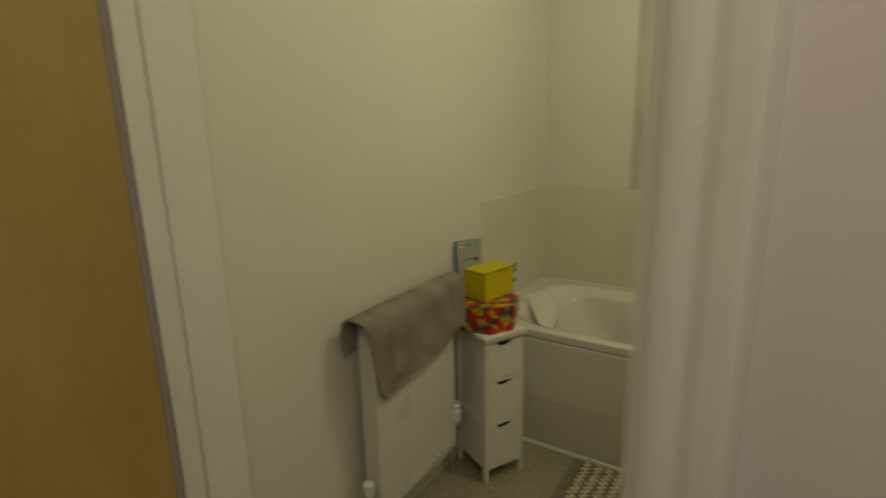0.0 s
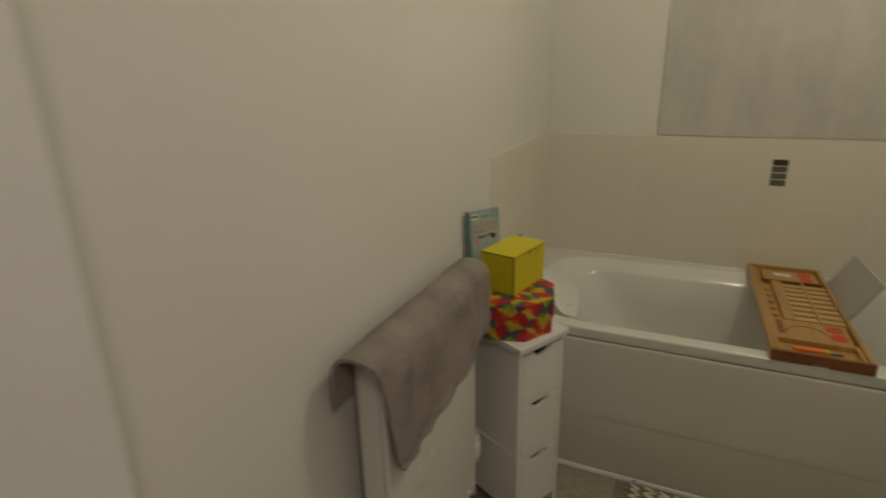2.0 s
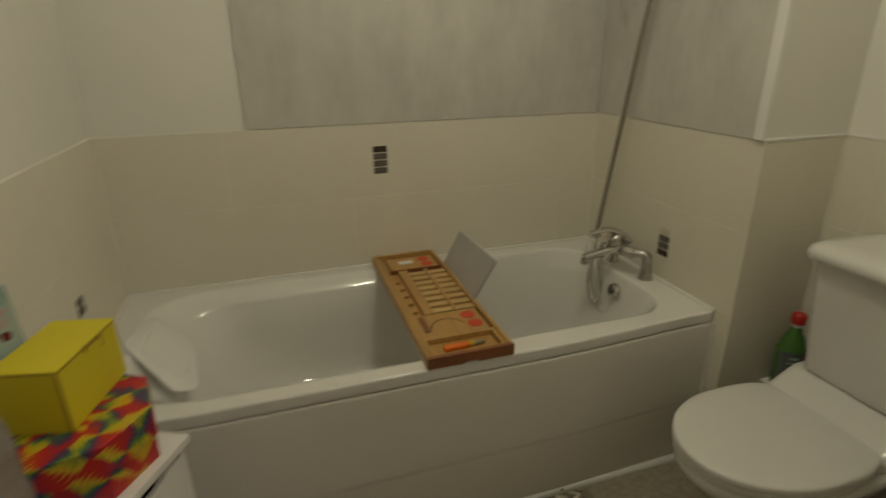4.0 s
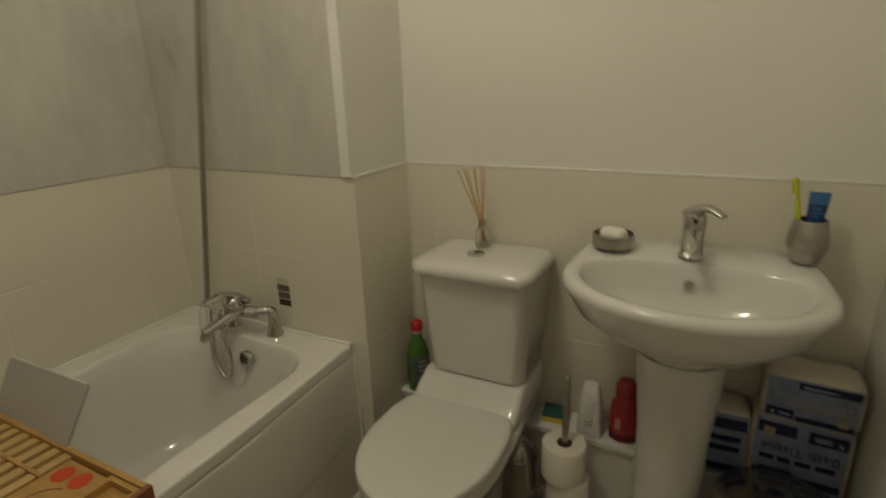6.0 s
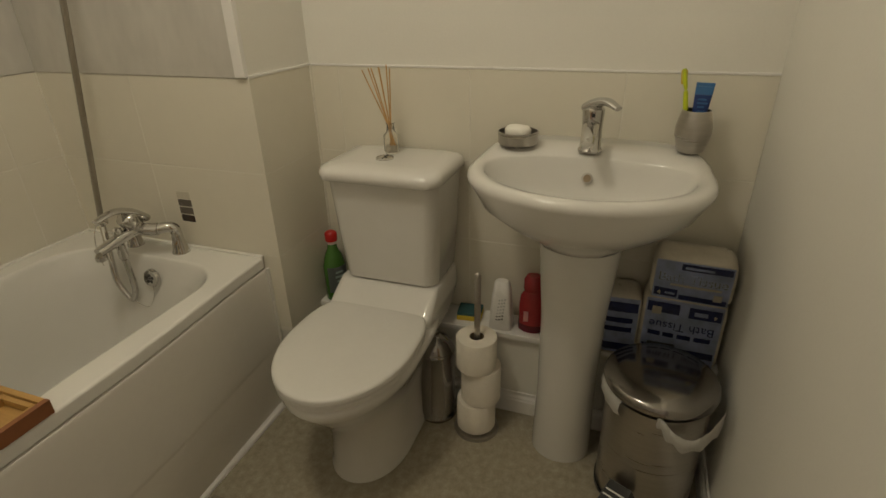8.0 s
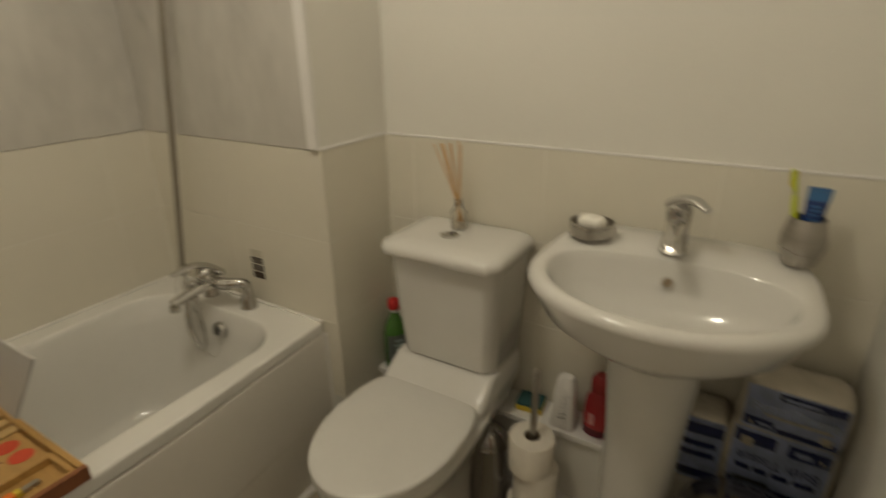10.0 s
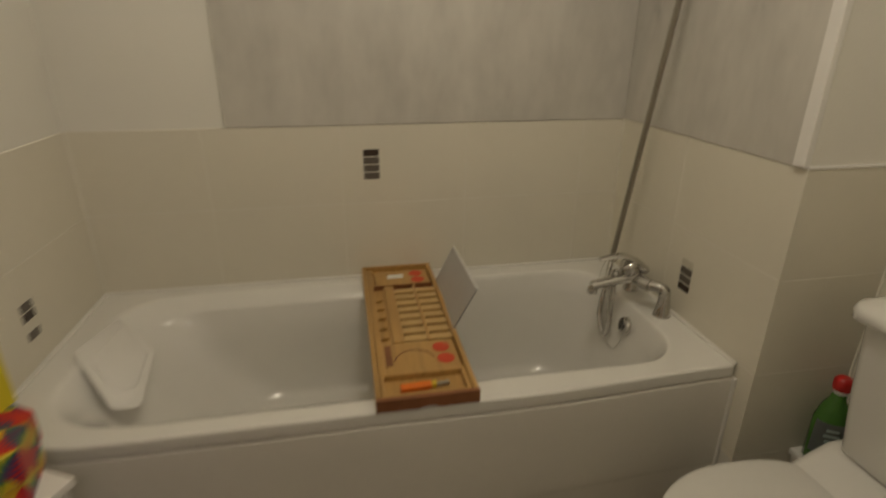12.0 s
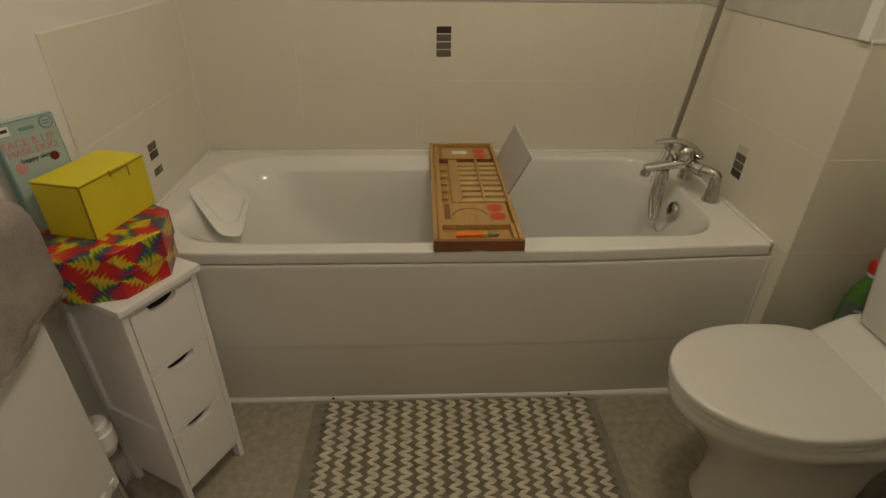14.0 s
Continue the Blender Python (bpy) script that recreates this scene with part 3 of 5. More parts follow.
part("end_rail", prism(notched, 0.012, Matrix.Translation((0, -L2, 0))), BAMBOO_DARK, tray, "dark brown rail with a small notch")
part("end_rail", box(-W2, W2, L2 - 0.012, L2, 0, H, 0.002), BAMBOO, tray)
part("base", box(-W2 + 0.0125, W2 - 0.0125, -L2 + 0.0125, -0.118, 0.002, 0.010), BAMBOO, tray)
part("base", box(-W2 + 0.0125, W2 - 0.0125, 0.2135, L2 - 0.0125, 0.002, 0.010), BAMBOO, tray)
part("base", box(-W2 + 0.0125, -0.050, -0.1175, 0.213, 0.002, 0.010), BAMBOO, tray)
part("deck", box(-W2 + 0.020, W2 - 0.020, -0.255, -0.125, 0.0105, 0.022, 0.002), BAMBOO, tray)
part("deck", box(-W2 + 0.040, W2 - 0.020, 0.215, 0.330, 0.0105, 0.022, 0.002), BAMBOO, tray)
part("inner_rail", box(-W2 + 0.0135, -W2 + 0.030, -0.255, 0.345, 0.0105, 0.024, 0.0015), BAMBOO, tray)
part("inner_rail", box(-0.055, -0.024, -0.124, 0.213, 0.0105, 0.0235, 0.0015), BAMBOO, tray)
part("inner_rail", box(0.036, 0.044, -0.124, 0.213, 0.0105, 0.0245, 0.0015), BAMBOO, tray)
for k in range(8):
    y = -0.115 + k * 0.0405
    part("slat", box(-0.0235, 0.0355, y, y + 0.024, 0.0110, 0.0215, 0.002), BAMBOO_PALE, tray, "paler bamboo slat")
    part("slat", box(0.0445, 0.1025, y, y + 0.024, 0.0110, 0.0215, 0.002), BAMBOO_PALE, tray, "paler bamboo slat")
part("slat_bed", box(-0.0495, 0.1025, -0.1175, 0.213, 0.002, 0.0085), BAMBOO, tray)
for k in range(5):
    y = -0.090 + k * 0.055
    part("peg", box(-0.083, -0.064, y, y + 0.022, 0.0105, 0.019, 0.001), BAMBOO, tray)
part("crosspiece", box(-W2 + 0.0135, W2 - 0.0135, -0.268, -0.256, 0.0105, 0.026, 0.0015), BAMBOO, tray)
part("crosspiece", box(-W2 + 0.0305, W2 - 0.0135, 0.2135, 0.2145, 0.0105, 0.026), BAMBOO_DARK, tray)
part("front_lip", box(-W2 + 0.0135, W2 - 0.0135, -0.348, -0.340, 0.0105, 0.026, 0.0015), BAMBOO, tray)
for x in (-W2 + 0.0135, W2 - 0.024):
    part("front_lip", box(x, x + 0.0105, -0.3395, -0.2685, 0.0105, 0.026, 0.0015), BAMBOO, tray)
# Groove and slot are not cut: dark strips paint their shade on the deck.
arc = [Vector((-0.010 + 0.052 * math.cos(radians(a)), -0.222 + 0.060 * math.sin(radians(a)), 0.0222)) for a in range(20, 165, 8)]
part("glass_notch", sweep(arc, 0.0022, 6, flat=0.4), BAMBOO_DARK, tray, "dark curved strip for the shade in a groove")
part("slot", box(-W2 + 0.034, -W2 + 0.050, -0.225, -0.135, 0.0222, 0.0230), BAMBOO_DARK, tray, "dark strip for the shade in a slot")
for x, y in ((0.062, -0.160), (0.066, -0.212), (0.058, 0.300), (0.060, 0.252)):
    part("sticker", lathe([(0.0215, 0.0224), (0.0215, 0.0230)], 24, Matrix.Translation((x, y, 0))), RED_PRINT, tray, "round red sticker")
part("paper_label", box(-0.036, 0.016, 0.270, 0.300, 0.0223, 0.0229), WHITE_PRINT, tray, "small white paper label")
lighter = thing("lighter", "orange plastic stick lighter lying in the bath tray", "lighter", pose(TX - 0.005, TY - 0.305, R + 0.0112, 0, 0, 3))
part("handle", box(-0.052, 0.020, -0.010, 0.010, 0, 0.012, 0.004, 3), ORANGE, lighter)
part("collar", box(0.0205, 0.032, -0.008, 0.008, 0.0005, 0.0115, 0.003, 2), SPONGE_YELLOW, lighter, "dull brass collar")
part("nozzle", box(0.0322, 0.062, -0.006, 0.006, 0.001, 0.009, 0.003, 2), STEEL, lighter, "grey metal nozzle")

# grey reading board leaning on the tray
u = Vector((-0.007, -0.330, 0.014)).normalized()
v = Vector((0.055, -0.056, 0.155)).normalized()
nrm = u.cross(v).normalized()
board = thing("reading_board", "thin grey tablet board propped on the bath tray", "tablet", pose(1.0525, -0.309, 0.6170))
lean = Matrix((u, v, nrm)).transposed().to_4x4()
bm = bmesh.new()
loft([[lean @ p for p in round_rect(-0.165, 0.165, -0.087, 0.087, z, 0.008)] for z in (-0.0025, 0.0025)], bm=bm)
part("panel", bm, BOARD_GREY, board, smooth=True)
bm = bmesh.new()
loft([[lean @ p for p in round_rect(-0.165, 0.165, 0.0875, 0.0905, z, 0.001, 2)] for z in (-0.003, 0.003)], bm=bm)
part("edge", bm, BOARD_EDGE, board, "darker grey edge strip")

# ---- toilet ----
TC = -1.058
toilet = thing("toilet", "white ceramic close-coupled toilet with lid closed", "toilet", pose(0, TC, 0))
rings = [egg(1.63, 0, 0.175, 0.22, 0.116, 0.0, 0.9), egg(1.63, 0, 0.174, 0.22, 0.115, 0.012, 0.9), egg(1.63, 0, 0.167, 0.215, 0.108, 0.03, 0.9), egg(1.63, 0, 0.166, 0.22, 0.107, 0.12, 0.9),
         egg(1.62, 0, 0.178, 0.24, 0.113, 0.20, 0.95), egg(1.60, 0, 0.215, 0.27, 0.130, 0.27, 1), egg(1.58, 0, 0.245, 0.29, 0.158, 0.33, 1), egg(1.57, 0, 0.253, 0.30, 0.170, 0.356, 1), egg(1.57, 0, 0.250, 0.30, 0.170, 0.374, 1), egg(1.57, 0, 0.244, 0.295, 0.164, 0.379, 1)]
part("pan", loft(rings), CERAMIC, toilet, smooth=True, auto=60)
rings = [round_rect(1.700, 1.940, -0.150, 0.150, 0.330, 0.05), round_rect(1.690, 1.965, -0.158, 0.158, 0.390, 0.03), round_rect(1.692, 1.968, -0.160, 0.160, 0.403, 0.026), round_rect(1.698, 1.968, -0.160, 0.160, 0.4095, 0.024), round_rect(1.735, 1.968, -0.158, 0.158, 0.434, 0.022), round_rect(1.772, 1.968, -0.155, 0.155, 0.4575, 0.020), round_rect(1.781, 1.968, -0.151, 0.151, 0.4630, 0.018)]
part("shelf", loft(rings), CERAMIC, toilet, smooth=True, auto=60)
def seat_ring(d, z):
    return egg(1.547, 0.005, 0.231 - d, 0.208 - d, 0.174 - d, z - 0.006, 1.0, 0.62)
part("seat", loft([seat_ring(0.006, 0.3855), seat_ring(0.0, 0.389), seat_ring(0.0, 0.399), seat_ring(0.004, 0.403)]), SEAT_PLASTIC, toilet, "white plastic seat", smooth=True)
def lid_ring(q, z):
    return [Vector((1.535 + (p.x - 1.535) * q, 0.005 + (p.y - 0.005) * q, z - 0.006)) for p in seat_ring(-0.002, z)]
part("lid", loft([seat_ring(0.004, 0.4045), seat_ring(-0.002, 0.4075), seat_ring(-0.002, 0.4165), lid_ring(0.992, 0.4200), lid_ring(0.975, 0.4222), lid_ring(0.94, 0.4236), lid_ring(0.84, 0.4246), lid_ring(0.60, 0.4254), lid_ring(0.25, 0.4258)]), SEAT_PLASTIC, toilet, "white plastic lid, closed", smooth=True, auto=60)
def cist(x0, hw, z, bow, r=0.035):
    ring = round_rect(x0, 1.968, -hw, hw, z, (0.01, r, r, 0.01))
    return [Vector((p.x - bow * max(0, (1.968 - p.x) / (1.968 - x0)) * (1 - (p.y / hw) ** 2), p.y - 0.003, p.z)) for p in ring]
part("cistern", loft([cist(1.800, 0.137, 0.464, 0.015), cist(1.788, 0.145, 0.470, 0.018), cist(1.774, 0.156, 0.62, 0.020), cist(1.766, 0.165, 0.775, 0.022)]), CERAMIC, toilet, smooth=True, auto=50)
part("cistern_lid", loft([cist(1.752, 0.171, 0.7755, 0.026), cist(1.742, 0.177, 0.781, 0.028), cist(1.741, 0.178, 0.797, 0.028), cist(1.748, 0.174, 0.809, 0.027), cist(1.765, 0.159, 0.816, 0.024), cist(1.80, 0.124, 0.819, 0.018)]), CERAMIC, toilet, "white ceramic cistern lid", smooth=True, auto=60)
bt = part("flush_button", lathe([(0.025, 0.0), (0.025, 0.004), (0.021, 0.006), (0.0205, 0.0045), (0.001, 0.0055)], 26, Matrix.Translation((1.846, 0.012, 0.8185))), CHROME, toilet, "round chrome dual flush button", True)
part("split", box(1.8255, 1.8665, 0.0108, 0.0132, 0.8232, 0.8246), DARK, bt)

# ---- washbasin ----
BC = -1.593
basin = thing("washbasin", "white ceramic pedestal washbasin", "washbasin", pose(0, BC, 0))
def rim(d, z, fz=0.0):
    ring = egg(1.745, 0, 0.224 - d, 0.232 - min(d, 0.03), 0.270 - d, z, 0.94, 0.42, 64)
    return [Vector((p.x, p.y * (1 - 0.10 * max(0, (p.x - 1.76) / 0.21) ** 2), p.z + fz * max(0, (p.x - 1.80) / 0.17))) for p in ring]
def bowl(s, z, back=0.108):
    return egg(1.735, 0, 0.182 * s, back * s, 0.228 * s, z, 1.0, 0.8, 64)
rings = [egg(1.80, 0, 0.095, 0.165, 0.088, 0.655, 1, 0.6, 64), egg(1.80, 0, 0.125, 0.168, 0.125, 0.685, 1, 0.6, 64), egg(1.78, 0, 0.185, 0.188, 0.190, 0.735, 1, 0.55, 64), egg(1.76, 0, 0.225, 0.208, 0.242, 0.785, 1, 0.5, 64),
         rim(0.012, 0.822), rim(0.002, 0.838, 0.01), rim(0.0, 0.848, 0.014), rim(0.004, 0.858, 0.018), rim(0.014, 0.863, 0.020), bowl(1.03, 0.864), bowl(1.0, 0.858), bowl(0.97, 0.842), bowl(0.88, 0.80), bowl(0.72, 0.765), bowl(0.45, 0.742), bowl(0.14, 0.735)]
part("bowl", loft(rings), CERAMIC, basin, smooth=True, auto=70)
part("pedestal", loft([egg(1.80, 0, 0.094, 0.10, 0.085, 0.0, 0.8, 0.6), egg(1.80, 0, 0.094, 0.10, 0.085, 0.03, 0.8, 0.6), egg(1.80, 0, 0.093, 0.10, 0.081, 0.2, 0.8, 0.6), egg(1.80, 0, 0.097, 0.10, 0.084, 0.45, 0.8, 0.6), egg(1.80, 0, 0.106, 0.11, 0.097, 0.62, 0.8, 0.6), egg(1.80, 0, 0.108, 0.12, 0.101, 0.668, 0.8, 0.6)]), CERAMIC, basin, smooth=True, auto=60)
part("overflow", lathe([(0.0135, 0.0), (0.0135, 0.003), (0.0095, 0.0032), (0.0095, 0.001)], 22, pose(1.829, 0.003, 0.815, 0, -62)), STEEL, basin, "steel overflow ring", True)
# A brown disc paints the shade in the overflow's opening.
part("overflow_shade", lathe([(0.0092, 0.0012), (0.0092, 0.0024)], 18, pose(1.829, 0.003, 0.815, 0, -62)), CARDBOARD, basin, "brown disc for the shade in the overflow hole")
part("waste", lathe([(0.03, 0), (0.03, 0.004), (0.02, 0.006)], 22, Matrix.Translation((1.74, 0, 0.735))), CHROME, basin, "chrome waste", True)

mixer = thing("basin_mixer_tap", "chrome single-lever washbasin mixer tap", "tap", pose(1.872, BC + 0.006, 0.8725) @ Matrix.Scale(1.12, 4))
part("body", lathe([(0.026, 0.0), (0.026, 0.004), (0.0225, 0.008), (0.021, 0.05), (0.023, 0.085), (0.0225, 0.090), (0.012, 0.099)], 26), CHROME, mixer, smooth=True)
part("spout", sweep(smooth_line([(0.004, 0, 0.058), (-0.035, 0, 0.056), (-0.075, 0, 0.048), (-0.098, 0, 0.036)]), [0.0175 - 0.0002 * i for i in range(25)], 16, flat=0.8), CHROME, mixer, smooth=True)
part("lever", sweep(smooth_line([(0.010, 0.010, 0.090), (-0.004, -0.007, 0.103), (-0.022, -0.028, 0.108), (-0.042, -0.050, 0.099)]), [0.024 - 0.0006 * i for i in range(25)], 16, flat=0.55), CHROME, mixer, smooth=True)
part("indicator", lathe([(0.004, 0), (0.004, 0.001)], 10, pose(-0.0222, -0.002, 0.080, 0, -90)), BLACK, mixer)

# ---- low boxing along the wall ----
bm = box(1.880, 1.9855, -1.979, -0.7515, 0.0, 0.279)
tagged(part("pipe_boxing", bm, PAINT), "low white boxed-in pipe ledge along the wall", "boxing", kind="structure")
tagged(part("boxing_top", box(1.866, 1.9775, -1.979, -0.7575, 0.2795, 0.298, 0.004), GLOSS), "white gloss ledge top of the pipe boxing", "ledge", kind="structure")


def skirting(name, a, b, label, h=0.075, d=0.014):
    """A moulded skirting board from a to b, standing out to the left of that way."""
    a, b = Vector((*a, 0)), Vector((*b, 0))
    s = Vector((0, 0, 1)).cross((b - a).normalized())
    prof = ((0, 0), (d, 0), (d, h * 0.62), (d * 0.8, h * 0.70), (d * 0.8, h * 0.76), (d * 0.45, h * 0.86), (d * 0.4, h), (0, h))
    return tagged(part(name, loft([[p + s * u + Vector((0, 0, z)) for u, z in prof] for p in (a, b)]), GLOSS), label, "skirting", kind="structure")


skirting("baseboard", (1.8795, -1.979), (1.8795, -0.752), "white moulded skirting board on the pipe boxing")
skirting("baseboard", (-0.0055, -0.7), (-0.0055, -1.962), "white moulded skirting board under the radiator")
skirting("baseboard", (0.992, -1.9795), (1.864, -1.9795), "white moulded skirting board beside the doorway")

# ---- radiator ----
rad = thing("radiator", "white steel panel radiator on the wall", "radiator", pose(0.0, 0, 0))
Y0, Y1, Z0, Z1 = -1.538, -1.092, 0.165, 0.800
part("front_plate", box(0.080, 0.094, Y0, Y1, Z0, Z1, 0.005, 3), RAD, rad, smooth=True)
part("back_plate", box(0.030, 0.040, Y0 + 0.004, Y1 - 0.004, Z0 + 0.004, Z1 - 0.004, 0.004, 2), RAD, rad, smooth=True)
for y in (Y0 + 0.001, Y1 - 0.003):
    part("side_cover", box(0.0405, 0.0795, y, y + 0.002, Z0 + 0.05, Z1 - 0.01), RAD, rad)
bm = bmesh.new()
nf = 26
pts = []
for i in range(nf):
    y = Y0 + 0.02 + (Y1 - Y0 - 0.04) * i / (nf - 1)
    pts.append((0.044 if i % 2 else 0.076, y))
loft([[Vector((x, y, z)) for x, y in pts] for z in (Z0 + 0.03, Z1 - 0.02)], closed=False, bm=bm)
bmesh.ops.solidify(bm, geom=bm.faces[:], thickness=0.001)
part("fins", bm, RAD, rad)
for i in range(12):
    y = Y0 + 0.028 + i * (Y1 - Y0 - 0.056) / 11
    part("rib", box(0.0942, 0.0985, y, y + 0.015, Z0 + 0.020, Z0 + 0.032, 0.003, 3), RAD, rad, smooth=True)
    part("rib", box(0.0942, 0.0985, y, y + 0.015, Z1 - 0.040, Z1 - 0.028, 0.003, 3), RAD, rad, smooth=True)
part("valve", lathe([(0.013, 0.0), (0.013, 0.03), (0.018, 0.032), (0.018, 0.062), (0.012, 0.066)], 20, Matrix.Translation((0.062, Y0 - 0.022, 0.225))), GLOSS, rad, "white lockshield valve cap", True)
part("pipe", lathe([(0.0075, 0.0), (0.0075, 0.226)], 14, Matrix.Translation((0.062, Y0 - 0.022, 0.0))), CHROME, rad, smooth=True)
part("pipe", lathe([(0.0075, 0.0), (0.0075, 0.20)], 14, Matrix.Translation((0.060, Y1 + 0.034, 0.0))), CHROME, rad, smooth=True)
part("connector", lathe([(0.012, 0.0), (0.012, 0.05)], 14, pose(0.060, Y1 + 0.036, 0.205, 90)), STEEL, rad, smooth=True)
part("connector", lathe([(0.010, 0.0), (0.010, 0.03)], 14, pose(0.060, Y0 + 0.004, 0.215, 90)), STEEL, rad, smooth=True)
trv = part("thermostat_head", lathe([(0.015, 0.0), (0.020, 0.006), (0.022, 0.020), (0.025, 0.024), (0.025, 0.062), (0.021, 0.066), (0.021, 0.082), (0.018, 0.086)], 24, Matrix.Translation((0.064, Y1 + 0.034, 0.222)) @ Matrix.Diagonal((1.28, 1.28, 1.1, 1.0))), GLOSS, rad, "white thermostat valve head", True)
part("collar", lathe([(0.016, 0.0), (0.017, 0.022), (0.014, 0.026)], 20, Matrix.Translation((0.060, Y1 + 0.034, 0.199))), STEEL, trv, smooth=True)

# towel over the radiator
bm = bmesh.new()
NB = 46
prof = smooth_line([(0.022, 0, 0.735), (0.022, 0, 0.79), (0.030, 0, 0.822), (0.058, 0, 0.834), (0.092, 0, 0.824), (0.104, 0, 0.785), (0.106, 0, 0.70), (0.107, 0, 0.62), (0.108, 0, 0.580)], 7)
rows = []
for i in range(NB):
    f = i / (NB - 1)
    row = []
    for k, p in enumerate(prof):
        g = k / (len(prof) - 1)
        y0, y1 = -1.592 + 0.065 * max(0, g - 0.45) / 0.55, -1.052 + 0.012 * g
        y = y0 + (y1 - y0) * f
        wob = noise.noise(Vector((y * 7, g * 3, 1.7))) * 0.009 + noise.noise(Vector((y * 23, g * 9, 4.1))) * 0.005 + noise.noise(Vector((y * 60, g * 26, 2.1))) * 0.003
        front = max(0.0, (g - 0.55) / 0.45)
        z = p.z + front * (0.062 * f - 0.006 * math.sin(f * 6) + 0.010 * noise.noise(Vector((y * 9, 0, 0)))) + 0.004 * noise.noise(Vector((y * 12, 3, g)))
        x = p.x + wob * (0.5 + front) + 0.010 * front * math.sin(f * 9 + g * 2) * 0.6 + 0.004
        row.append(bm.verts.new((max(0.012, x) if g < 0.3 else x, y, z)))
    rows.append(row)
for a, b in zip(rows, rows[1:]):
    for k in range(len(a) - 1):
        bm.faces.new((a[k], b[k], b[k + 1], a[k + 1]))
bmesh.ops.recalc_face_normals(bm, faces=bm.faces)
bmesh.ops.solidify(bm, geom=bm.faces[:], thickness=-0.007)
tagged(part("towel", bm, TOWEL, smooth=True, auto=80), "thick grey-brown cotton towel draped over the radiator", "towel")

# ---- drawer cabinet ----
CM = pose(0.150, -0.924, 0, 0, 0, 62.7)
cab = thing("drawer_cabinet", "narrow white wooden three-drawer bathroom cabinet", "cabinet", CM)
w, d, h = 0.089, 0.104, 0.611
part("top", box(-w - 0.008, w + 0.008, -d - 0.010, d + 0.004, h - 0.016, h, 0.003), WHITE_WOOD, cab)
for s in (-1, 1):
    x0, x1 = (-w, -w + 0.014) if s < 0 else (w - 0.014, w)
    for y0, y1 in ((-d, -d + 0.022), (d - 0.022, d)):
        part("leg", box(x0, x1, y0, y1, 0.0, h - 0.0165, 0.002), WHITE_WOOD, cab)
    xa, xb = (x0 + 0.008, x1) if s < 0 else (x0, x1 - 0.008)
    part("side_panel", box(xa, xb, -d + 0.0222, d - 0.0222, 0.060, h - 0.0165), WHITE_WOOD, cab)
    xo = -w + 0.001 if s < 0 else w - 0.008
    part("side_rail", box(xo, xo + 0.007, -d + 0.0222, d - 0.0222, 0.060, 0.262), WHITE_WOOD, cab)
part("back_panel", box(-w + 0.0145, w - 0.0145, d - 0.008, d - 0.003, 0.060, h - 0.0165), WHITE_WOOD, cab)
# Near-black block paints the shade behind the drawer cut-outs.
part("inside", box(-w + 0.0150, w - 0.0150, -d + 0.030, d - 0.009, 0.066, h - 0.020), DARK, cab, "dark block for the shade inside the cabinet")
for z in (0.056, 0.240, 0.420):
    part("rail", box(-w + 0.0142, w - 0.0142, -d + 0.001, -d + 0.018, z, z + 0.014, 0.001), WHITE_WOOD, cab)
part("rail", box(-w + 0.0142, w - 0.0142, -d + 0.002, -d + 0.018, h - 0.030, h - 0.0167, 0.001), WHITE_WOOD, cab)
for z0, z1 in ((0.0715, 0.238), (0.2555, 0.418), (0.4355, 0.579)):
    a = w - 0.0155
    out = [(-a, z0), (a, z0), (a, z1), (0.034, z1)]
    out += [(0.034 * math.cos(radians(t)), z1 - 0.019 * math.sin(radians(t)) ** 0.8) for t in range(15, 180, 15)]
    out += [(-0.034, z1), (-a, z1)]
    dr = part("drawer", prism(out, 0.014, Matrix.Translation((0, -d - 0.0005, 0))), WHITE_WOOD, cab)

# ---- things on the cabinet ----
octa = thing("gift_box", "octagonal tie-dye patterned cardboard gift box on the cabinet", "gift box", pose(0.130, -0.915, 0.6115, 0, 0, 14))
def octagon(r, z):
    return [Vector((r * math.cos(radians(22.5 + 45 * k)), r * math.sin(radians(22.5 + 45 * k)), z)) for k in range(8)]
part("body", loft([octagon(0.126, 0.0), octagon(0.126, 0.060)]), TIE_DYE, octa)
bm = loft([octagon(0.130, 0.046), octagon(0.131, 0.048), octagon(0.131, 0.1025), octagon(0.1295, 0.1040)], cap_start=True)
part("lid", bm, TIE_DYE, octa)

ybox = thing("yellow_box", "plain yellow cardboard box on the gift box", "cardboard box", pose(0.127, -0.876, 0.7160, 0, 0, -13.5))
part("carton", box(-0.052, 0.052, -0.085, 0.085, 0.0, 0.1085, 0.0012, 1), YELLOW, ybox)
part("flap", box(-0.0525, 0.0525, -0.0855, 0.0855, 0.1088, 0.1112, 0.0006, 1), YELLOW, ybox)
# Darker yellow strips paint the shade in the carton's gaps and seams.
part("seam", box(0.0522, 0.0528, -0.084, 0.084, 0.1062, 0.1086), YELLOW_DARK, ybox, "seam under the flap, painted dark as shade")
part("seam", box(-0.051, 0.051, -0.0857, -0.0851, 0.1062, 0.1086), YELLOW_DARK, ybox, "seam under the flap, painted dark as shade")
part("tab", box(0.0522, 0.0530, -0.006, 0.034, 0.078, 0.1086, 0.0003, 1), YELLOW, ybox, "tuck-in tab")
part("notch", box(0.0505, 0.0546, -0.0125, -0.0095, 0.100, 0.1116), YELLOW_DARK, ybox, "dark notch in the flap")
part("seam", box(0.0524, 0.0537, 0.0345, 0.0370, 0.084, 0.1039), YELLOW_DARK, ybox, "slit beside the tab, painted dark as shade")
